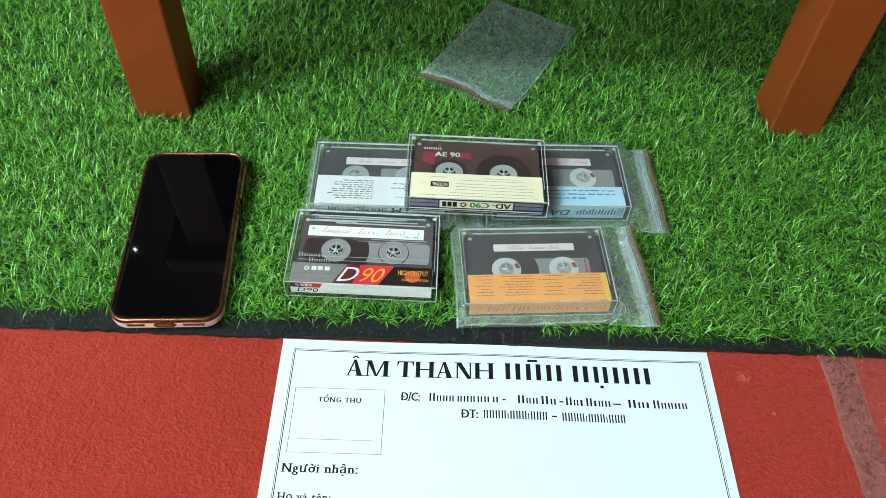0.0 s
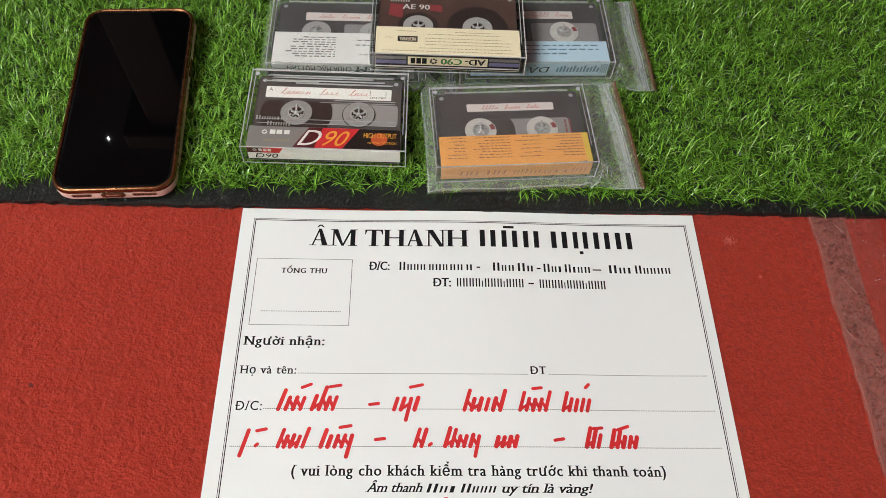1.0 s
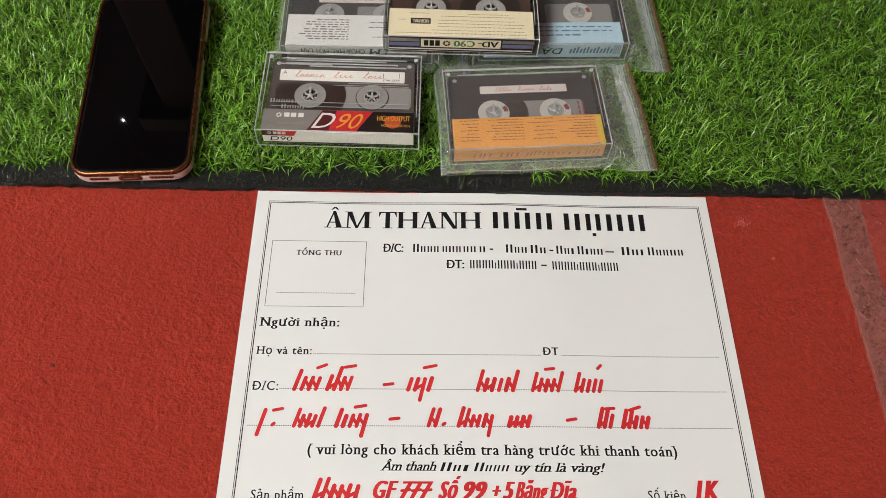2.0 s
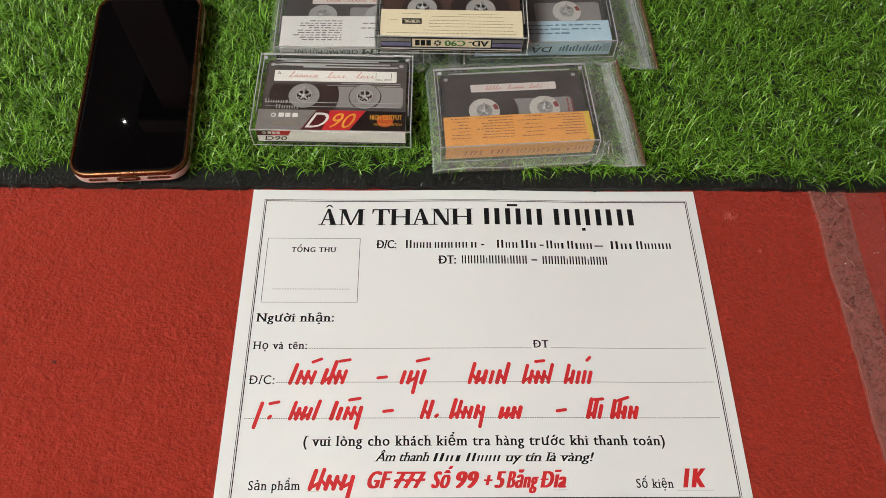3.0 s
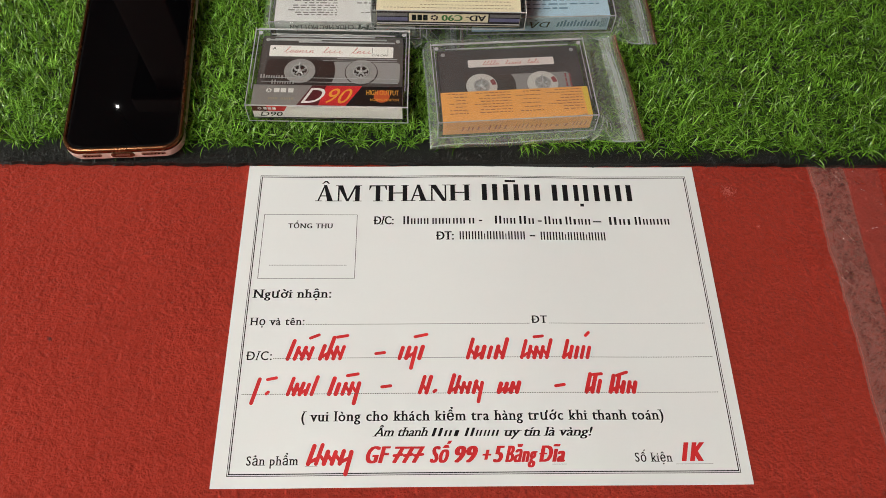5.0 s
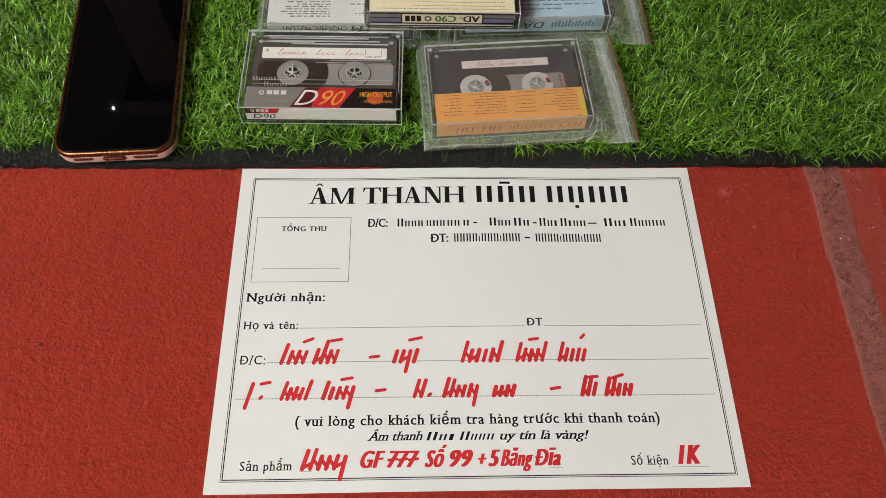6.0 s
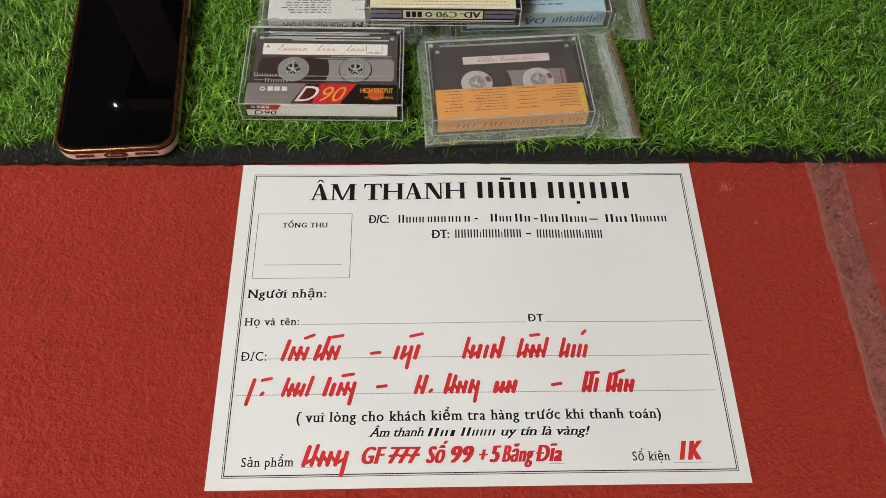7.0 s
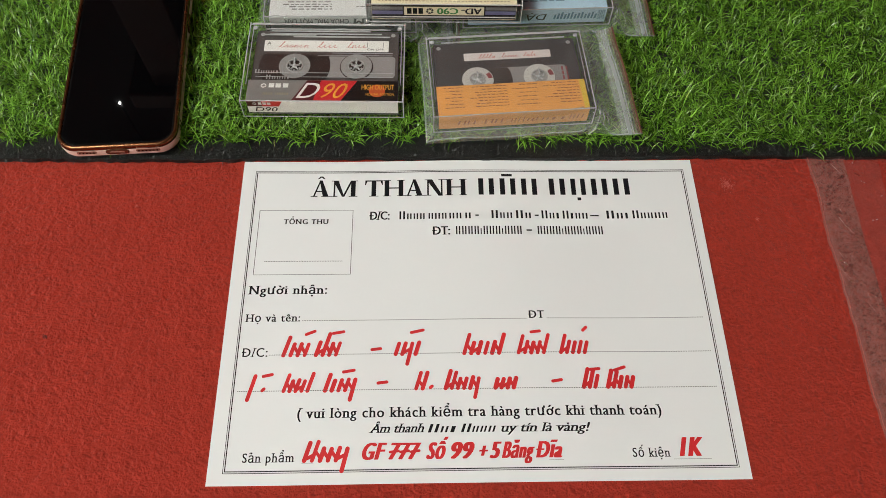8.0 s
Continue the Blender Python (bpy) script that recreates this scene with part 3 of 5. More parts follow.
# ---- carpet nap ----
def carpet_nap():
    """Short matted hairs on the felt, in the strip in front of the turf."""
    rs = np.random.RandomState(19)
    count = 130000
    root = np.stack([rs.uniform(-0.36, 0.34, count), rs.uniform(-0.04, 0.213, count), np.full(count, -0.0002)], 1)
    clump = np.array([noise.noise((x * 300 + y * 60, y * 230, 0.7)) for x, y in root[:, :2]])
    under = (abs(root[:, 0]) < 0.1455) & (root[:, 1] > 0.003) & (root[:, 1] < 0.207)
    keep = ~under & (rs.rand(count) < 0.72 + 0.3 * clump)
    root, clump = root[keep], clump[keep]
    count = len(root)
    way, long, wide = rs.uniform(0, 6.283, count), rs.uniform(0.0012, 0.0030, count), rs.uniform(0.00009, 0.00018, count)
    rise = rs.uniform(0.0002, 0.0007, count) * (1 + 0.9 * clump)
    near = (abs(root[:, 0]) < 0.152) & (root[:, 1] > -0.003) & (root[:, 1] < 0.213)
    rise[near] *= 0.3
    ahead = np.stack([np.cos(way), np.sin(way), 0 * way], 1)
    side = np.stack([-np.sin(way), np.cos(way), 0 * way], 1) * wide[:, None]
    mid = root + 0.5 * long[:, None] * ahead + rise[:, None] * [0, 0, 1]
    end = root + long[:, None] * (ahead + 0.5 * np.stack([np.cos(way + 1.2), np.sin(way + 1.2), 0 * way], 1)) + 0.4 * rise[:, None] * [0, 0, 1]
    co = np.stack([root - side, root + side, mid + side, mid - side, end], 1).reshape(-1, 3)
    base = np.arange(count)[:, None] * 5
    quads, tris = base + [0, 1, 2, 3], base + [3, 2, 4]
    me = bpy.data.meshes.new("carpet_nap")
    me.vertices.add(len(co))
    me.vertices.foreach_set("co", co.ravel())
    me.loops.add(quads.size + tris.size)
    me.loops.foreach_set("vertex_index", np.concatenate([quads.ravel(), tris.ravel()]))
    me.polygons.add(2 * count)
    me.polygons.foreach_set("loop_start", np.concatenate([np.arange(count) * 4, quads.size + np.arange(count) * 3]))
    me.update(calc_edges=True)
    me.materials.append(FELT_HAIR)
    tagged(new("carpet_nap", me), "matted red felt hairs of the carpet", "carpet nap", kind="stuff")


# ---- paper form ----
# bold book capitals: strokes as (foot from, foot to, head from, head to, foot height, head height)
SERIF_CAPS = {
    "A": (1.07, ((0.66, 0.94, 0.44, 0.57, 0, 1.02), (0.13, 0.19, 0.46, 0.52, 0, 1.0), (0.24, 0.74, 0.24, 0.74, 0.30, 0.36), (0, 0.36, 0, 0.36, 0, 0.04), (0.56, 1.07, 0.56, 1.07, 0, 0.04))),
    "M": (1.40, ((0.14, 0.20, 0.14, 0.20, 0, 1), (0.60, 0.70, 0.10, 0.36, 0, 1), (0.62, 0.70, 1.04, 1.12, 0, 1), (1.06, 1.28, 1.06, 1.28, 0, 1), (0, 0.34, 0, 0.34, 0, 0.04), (0.94, 1.40, 0.94, 1.40, 0, 0.04), (0, 0.3, 0, 0.3, 0.96, 1), (1.08, 1.40, 1.08, 1.40, 0.96, 1))),
    "T": (0.99, ((0.385, 0.605, 0.385, 0.605, 0, 1), (0.03, 0.96, 0.03, 0.96, 0.93, 1), (0.02, 0.05, 0.03, 0.16, 0.70, 0.97), (0.94, 0.97, 0.83, 0.96, 0.70, 0.97), (0.24, 0.75, 0.24, 0.75, 0, 0.04))),
    "H": (1.15, ((0.09, 0.31, 0.09, 0.31, 0, 1), (0.84, 1.06, 0.84, 1.06, 0, 1), (0.3, 0.85, 0.3, 0.85, 0.47, 0.54), (0, 0.40, 0, 0.40, 0, 0.04), (0.75, 1.15, 0.75, 1.15, 0, 0.04), (0, 0.40, 0, 0.40, 0.96, 1), (0.75, 1.15, 0.75, 1.15, 0.96, 1))),
    "N": (1.09, ((0.14, 0.20, 0.14, 0.20, 0, 1), (0.87, 0.93, 0.87, 0.93, 0, 1), (0.74, 0.93, 0.10, 0.38, -0.02, 1), (0, 0.34, 0, 0.34, 0, 0.04), (0, 0.3, 0, 0.3, 0.96, 1), (0.73, 1.09, 0.73, 1.09, 0.96, 1))),
    "^": (0.0, ((0.32, 0.40, 0.46, 0.60, 1.10, 1.27), (0.66, 0.74, 0.46, 0.60, 1.10, 1.27))),
    " ": (0.37, ()),
}


def serif_caps(bm, word, x, y, width, cap):
    word = word.replace("Â", "^A")
    scale = width / sum(SERIF_CAPS[ch][0] for ch in word)
    lift = 0
    for ch in word:
        wide, strokes = SERIF_CAPS[ch]
        for a, b, c, d, lo, hi in strokes:
            if hi - lo > 0.5:
                a, b, c, d = a - 0.012, b + 0.012, c - 0.012, d + 0.012
            flat(bm, [(x + a * scale, y + lo * cap), (x + b * scale, y + lo * cap), (x + d * scale, y + hi * cap), (x + c * scale, y + hi * cap)], 0.008 * (lift % 6))
            lift += 1
        x += wide * scale


def paper_form():
    form = thing("paper_form", pose(0, 0.105, 0.0006), "white printed form with red marker writing on the carpet", "paper form")
    bm = bmesh.new()
    nx, ny = 48, 34
    rows = []
    for j in range(ny + 1):
        row = []
        for i in range(nx + 1):
            x, y = -148.5 + 297 * i / nx, -105 + 210 * j / ny
            row.append(bm.verts.new((x, y, lie(x, y))))
        rows.append(row)
    for j in range(ny):
        for i in range(nx):
            bm.faces.new((rows[j][i], rows[j][i + 1], rows[j + 1][i + 1], rows[j + 1][i]))
    ext = bmesh.ops.extrude_face_region(bm, geom=bm.faces[:])
    bmesh.ops.translate(bm, vec=(0, 0, 0.12), verts=[v for v in ext["geom"] if isinstance(v, bmesh.types.BMVert)])
    bmesh.ops.recalc_face_normals(bm, faces=bm.faces[:])
    part("sheet", bm, PAPER, form, "white sheet of paper")

    def printed(name, bm, material, label="", owner=None, kind=""):
        for v in bm.verts:
            v.co.y -= 105
            v.co.z += lie(v.co.x, v.co.y) + 0.20
        return tagged(part(name, bm, material, owner or form, label), kind=kind)

    # frame of a thin and a thicker rule
    for name, inset, w in (("border_line", 0.0, 0.35), ("border_line", 0.9, 0.55)):
        bm = bmesh.new()
        x0, x1, y0, y1 = -140.3 + inset, 142.6 - inset, 6.4 + inset, 202.4 - inset
        for k in range(40):
            a, b = k / 40, (k + 1) / 40
            for yy in (y0, y1 - w):
                rect(bm, x0 + (x1 - x0) * a, x0 + (x1 - x0) * b, yy, yy + w, 0)
            for xx in (x0, x1 - w):
                rect(bm, xx, xx + w, y0 + w + (y1 - y0 - 2 * w) * a, y0 + w + (y1 - y0 - 2 * w) * b, 0)
        printed(name, bm, INK)
    bm = bmesh.new()
    for a in ((-135.2, -75.4, 126.4, 126.66), (-135.2, -75.4, 172.3, 172.56), (-135.2, -134.85, 126.75, 172.3), (-75.75, -75.4, 126.75, 172.3)):
        rect(bm, *a, 0)
    printed("stamp_box", bm, PALE_INK)

    bm = bmesh.new()
    serif_caps(bm, "ÂM THANH", -103.5, 182.7, 101.5, 12.4)
    printed("heading", bm, INK, "bold black heading letters")
    bm = bmesh.new()
    bars(bm, 5, 44.5, 183.0, 12.6, 0, (1.2, 1.2, 1.2), 0.3)
    bars(bm, 51.5, 105.5, 183.2, 12.6, 0, (1.2, 1.1, 1.2, 1.2), 0.3)
    rect(bm, 21, 28, 197.2, 199.0, 0)
    rect(bm, 70, 72.4, 179.0, 181.2, 0)
    tagged(printed("heading_name", bm, INK, "black bars in place of a name"), kind="stuff")
    bm = bmesh.new()
    write(bm, "Đ/C:", -65, 165.2, 13.0, 6.0, 0, 0.034, True)
    write(bm, "ĐT:", -25, 153.6, 11.5, 6.0, 0, 0.034, True)
    tagged(printed("contact_caption", bm, INK), kind="stuff")
    bm = bmesh.new()
    for x0, x1, widths in ((-46, -29.5, (1, .8, .8, .8)), (-27.3, -15.5, (.8, .9, .8)), (-14, -6, (.8, .8)), (-3.8, 0, (.8,)), (13, 26.6, (1, .7, .8)), (28.8, 38.7, (1, .8)), (45.3, 57, (1, .8, .5)), (59, 75.4, (1, .5, .8, .9)), (87.4, 101.7, (1, .8, .4)), (104.3, 127, (1, .8, .8, .9, .8))):
        bars(bm, x0, x1, 165.2, 6.0, 0, widths)
    rect(bm, 2.8, 5, 167, 168, 0), rect(bm, 41, 43.6, 167, 168, 0), rect(bm, 77, 82.5, 167, 167.9, 0)
    for x0, x1 in ((-10, 32), (42, 84)):
        bars(bm, x0, x1, 153.6, 6.0, 0, (1, 1, 1, 1, .3, 1, 1, 1, .3, 1, 1, 1), 0.3)
    rect(bm, 35, 38.5, 156, 157, 0)
    tagged(printed("contact_line", bm, INK, "black bars in place of an address"), kind="stuff")
    texts = (
        ("box_caption", "TỔNG THU", -119.3, 162.3, 28.3, 3.5, 0.028, True),
        ("receiver_caption", "Người nhận:", -136.2, 113.4, 47.0, 5.6, 0.026, True),
        ("name_caption", "Họ và tên:", -136.3, 95.4, 32.0, 4.9, 0.018, True),
        ("phone_caption", "ĐT", 32.0, 96.0, 9.6, 4.9, 0.03, True),
        ("address_caption", "Đ/C:", -136.8, 73.4, 15.0, 5.4, 0.014, True),
        ("notice", "( vui lòng cho khách kiểm tra hàng trước khi thanh toán)", -102.0, 36.6, 206.0, 5.8, 0.024, True),
        ("product_caption", "Sản phẩm", -130.3, 12.4, 28.0, 5.0, 0.014, True),
        ("parcel_caption", "Số kiện", 84.5, 12.8, 20.5, 5.0, 0.014, True),
    )
    for name, text, x, y, w, cap, bold, serif in texts:
        bm = bmesh.new()
        write(bm, text, x, y, w, cap, 0, bold, serif, spread=1.14)
        printed(name, bm, INK, kind="stuff")
    bm = bmesh.new()
    write(bm, "Âm thanh", -61.0, 27.8, 29.5, 5.0, 0, 0.02, True, 0.35)
    write(bm, "uy tín là vàng!", 12.0, 27.5, 49.0, 5.0, 0, 0.02, True, 0.35)
    tagged(printed("motto", bm, INK, "slanted black motto"), kind="stuff")
    bm = bmesh.new()
    bars(bm, -29, -13.5, 27.6, 4.8, 0, (1.1, .8, .6), tilt=0.35)
    bars(bm, -10.5, 8.5, 27.6, 4.8, 0, (1.2, .8, .8, .9), tilt=0.35)
    tagged(printed("motto_name", bm, INK, "black bars in place of a name"), kind="stuff")
    for name, x0, x1, y in (("dotted_line", -129, -80.5, 135.7), ("dotted_line", -103.2, 31.2, 95.8), ("dotted_line", 43, 138, 96.0), ("dotted_line", -121, 139, 74.4), ("dotted_line", -137, 138.5, 52.7)):
        bm = bmesh.new()
        k = int((x1 - x0) / 1.0)
        for i in range(k):
            x = x0 + (x1 - x0) * i / k
            rect(bm, x, x + 0.62, y - 0.2, y + 0.2, 0)
        printed(name, bm, PALE_INK)
    bm = bmesh.new()
    rect(bm, -98, 46, 11.6, 11.8, 0), rect(bm, 107, 128, 11.4, 11.6, 0)
    printed("faint_line", bm, PRINT_GREY)

    # handwriting: slanted marker strokes in place of the written address
    rng = random.Random(11)

    def scrawl(x0, x1, y, h, strokes, tall=(), drop=()):
        step = (x1 - x0) / max(1, strokes)
        first = None

        def stroke(*a):
            bm = bmesh.new()
            capsule(bm, *a)
            return printed("marker_stroke" if first else "marker_word", bm, RED_MARKER, "" if first else "red marker bars in place of written words", first)
        for i in range(strokes):
            hh = h * (1.0 if i in tall else 0.62) * rng.uniform(0.92, 1.06)
            lo = y - (0.55 * h if i in drop else 0)
            x = x0 + step * (i + 0.35)
            w = rng.uniform(2.1, 2.6)
            made = stroke(x - 0.16 * (y - lo), lo, x + 0.30 * hh, y + hh, w, 0.012 * (i % 2))
            first = first or made
            if i + 1 < strokes and rng.random() < 0.8:
                up = rng.random() < 0.6
                ya, yb = (y + 0.5 * h, y + 0.1 * h) if up else (y + 0.05 * h, y + 0.3 * h)
                stroke(x + 0.3 * (ya - y), ya, x + step + 0.3 * (yb - y), yb, w * 0.8, 0.03 + 0.012 * (i % 2))

    words = (
        (((-114, -97.5, 74, 11.5, 4, (0,)), (-95, -79.5, 74, 12.5, 4, (1,)), (-48.5, -33, 74, 11, 4, (), (2,)), (-8.5, 16, 74, 11.5, 6, (0, 5)), (23.5, 42, 74, 11, 5, (0, 4)), (48.5, 66, 74, 11, 5, (0,)))),
        (((-132, -127, 52.5, 9, 1, (0,), (0,)), (-112, -95, 52.5, 10, 5, (0, 4)), (-88.5, -69.5, 52.5, 10, 5, (0,), (4,)), (-36.5, -29, 53, 10, 2, (0, 1)), (-19.5, 1.5, 53, 10, 6, (0, 1), (5,)), (9, 23, 53, 9, 4, ()), (60, 70, 53, 10.5, 3, (0, 1)), (74, 91, 53, 9.5, 5, (0, 1)))),
    )
    dashes = ((-61, 77, -56, 77.6), (-57, 56.6, -52, 57.2), (43.5, 56.6, 48.5, 57.4), (-100, 87, -95, 89), (-84, 87.5, -78, 88.5), (-38, 87.5, -31, 89), (-123, 61.5, -118, 62.5), (-77, 63.5, -71, 64.5), (33, 87, 38, 87.6), (64, 88, 66, 90), (80, 63, 86, 65), (-27, 53.6, -26, 54.4), (-123, 53, -122, 54), (66, 63.5, 71, 64))
    for row in words:
        for word in row:
            scrawl(*word)
    for d in dashes:
        bm = bmesh.new()
        capsule(bm, *d, 1.9, 0)
        printed("marker_dash", bm, RED_MARKER)
    scrawl(-98, -72, 13, 10.5, 6, (0, 1), (5,))
    for text, x, w, cap in (("GF", -66, 12.5, 9.2), ("777", -51, 16.5, 9.0), ("Số", -30, 10.0, 9.0), ("99", -17.5, 13.0, 9.0), ("+", -1.5, 4.8, 8.0), ("5", 5.0, 5.2, 9.0), ("Băng", 11.8, 17.0, 9.0), ("Đĩa", 30.0, 15.0, 9.0), ("1K", 110.5, 12.5, 10.5)):
        bm = bmesh.new()
        write(bm, text, x, 13.0, w, cap, 0, 0.075, False, 0.26, spread=1.12)
        printed("marker_word", bm, RED_MARKER, "red handwritten marker letters", kind="stuff")


    # bars through the sevens
    for x in (-49.5, -43.8, -38.1):
        bm = bmesh.new()
        capsule(bm, x, 17.0, x + 4.6, 17.6, 1.5, 0.05)
        printed("marker_dash", bm, RED_MARKER)


def lie(x, y):
    """How far the sheet lifts off the carpet: a faint upright wave, and corners that do not lie quite flat."""
    return 0.5 + 0.55 * math.cos(x / 34.0) + 0.25 * math.sin(x / 21.0 + y / 60.0)


# ---- cassettes ----
def slot_pts(cx, cy, w, h, r):
    return rrect(w, h, r, 4, cx, cy)


# turns of a pen, in heights of a small letter
PEN_MOVES = (
    ((0, 0.1), (0.45, 1.2), (0.6, 2.0), (0.4, 2.2), (0.3, 1.5), (0.35, 0.2), (0.7, 0), (1, 0.3)),
    ((0, 0.3), (0.5, 1), (0.15, 0.7), (0.2, 0.1), (0.6, 0.1), (0.7, 0.8), (0.75, 0.1), (1, 0.3)),
    ((0, 0.3), (0.1, 1), (0.12, 0), (0.35, 0.85), (0.6, 0.9), (0.65, 0.05), (1, 0.3)),
    ((0, 0.3), (0.3, 1), (0.35, 0.1), (0.7, 0.1), (1, 0.3)),
)


def cassette(m, shell, label_material, spec):
    """A compact cassette lying label up, reels showing."""
    cs = thing("cassette", m, spec["cassette"], "cassette", "cassettes")
    bm = bmesh.new()
    prism(bm, [(-50, -31.5), (50, -31.5), (50.2, -20), (50.2, 29), (48.5, 31.5), (-48.5, 31.5), (-50.2, 29), (-50.2, -20)], 0, 8.6, 0.5)
    part("shell", bm, shell, cs)
    y = spec.get("hub_y", -1.0)
    win = spec.get("window")
    if win:
        bm = bmesh.new()
        prism(bm, slot_pts(win[0], y, win[1], win[2], 2.5), 8.55, 8.75)
        part("window", bm, WINDOW_GREY, cs, "grey clear window")
    for side, r in ((-1, spec["packs"][0]), (1, spec["packs"][1])):
        x = side * 21.3
        if r:
            bm = bmesh.new()
            clip = [(max(-48.5, min(48.5, px)), max(-24, min(spec.get("pack_top", 10.5), py))) for px, py in circle(x, y, r, 48)]
            prism(bm, clip, 8.8, 9.0)
            part("tape_pack", bm, TAPE_PACK, cs, "dark brown wound tape")
        hub = None
        bm = bmesh.new()
        ring(bm, x, y, 5.2, 10.8, 9.05, 9.5, 40)
        for k in range(12):
            a = k * math.pi / 6 + 0.2
            capsule(bm, x + 7.2 * math.cos(a), y + 7.2 * math.sin(a), x + 9.6 * math.cos(a), y + 9.6 * math.sin(a), 0.45, 9.62, 2)
        hub = part("reel_hub", bm, spec.get("hub", HUB), cs, "milky white reel hub")
        bm = bmesh.new()
        flat(bm, circle(x, y, 5.0, 24), 8.95)
        part("hub_hole", bm, HUB_HOLE, hub)
        bm = bmesh.new()
        ring(bm, x, y, 5.0, 5.7, 9.1, 10.1, 28)
        for k in range(6):
            a = k * math.pi / 3 + 0.5
            box(bm, -0.5, 0.5, -0.5, 0.5, 9.2, 10.0)
            for v in bm.verts[-8:]:
                px, py = v.co.x * 1.6 + 4.4, v.co.y
                v.co.x, v.co.y = x + px * math.cos(a) - py * math.sin(a), y + px * math.sin(a) + py * math.cos(a)
        part("hub_teeth", bm, HUB, hub)
        if spec.get("arrows"):
            bm = bmesh.new()
            flat(bm, [(x + 7.2 * math.cos(a), y + 7.2 * math.sin(a)) for a in (0.05, 0.3, 0.6)] + [(x + 10.3 * math.cos(a), y + 10.3 * math.sin(a)) for a in (0.6, 0.3, 0.05)], 9.66)
            part("hub_mark", bm, DULL_RED, hub, "dull red sector mark")
    bm = bmesh.new()
    x0, x1, y0, y1 = spec["label_box"]
    prism(bm, slot_pts((x0 + x1) / 2, (y0 + y1) / 2, x1 - x0, y1 - y0, 0.8), 8.8, 9.0)
    lab = part("label", bm, label_material, cs, "white paper label strip")
    bm = bmesh.new()
    rng = random.Random(spec["seed"])
    x, foot, size = x0 + 10, (y0 + y1) / 2 - 1.7, 0.26 * (y1 - y0)
    while x < x1 - (28 if spec.get("long_label") else 10):
        pen = []
        for k in range(rng.randint(4, 6)):
            for u, v in PEN_MOVES[0 if k == 0 else rng.randint(0, len(PEN_MOVES) - 1)]:
                pen.append((x + size * (1.25 * u + 0.45 * v) + rng.uniform(-0.08, 0.08), foot + size * v + rng.uniform(-0.08, 0.08)))
            x += size * 1.35
        for k, (p, q) in enumerate(zip(pen, pen[1:])):
            capsule(bm, *p, *q, 0.30, 9.07 + 0.002 * (k % 5), 2)
        x += size * rng.uniform(1.6, 2.6)
    part("pen_strokes", bm, PEN_RED, lab, "red pen strokes in place of handwriting")
    if spec.get("long_label"):
        bm = bmesh.new()
        write(bm, "A", x0 + 2, y1 - 4.2, 2.6, 2.8, 9.07)
        rect(bm, x1 - 15, x1 - 14.7, y0 + 4, y1 - 1.5, 9.07), rect(bm, x1 - 4, x1 - 3.7, y0 + 4, y1 - 1.5, 9.07)
        write(bm, "ON OFF", x1 - 15, y0 + 1.3, 11.5, 1.6, 9.07)
        part("label_print", bm, INK, lab)
    bm = bmesh.new()
    for sx in (-46, 46):
        for sy in (27.5, -20):
            prism(bm, circle(sx, sy, 1.6, 12), 8.6, 8.9, 0.15, 1)
    tagged(part("screws", bm, HUB_HOLE, cs), kind="stuff")
    return cs


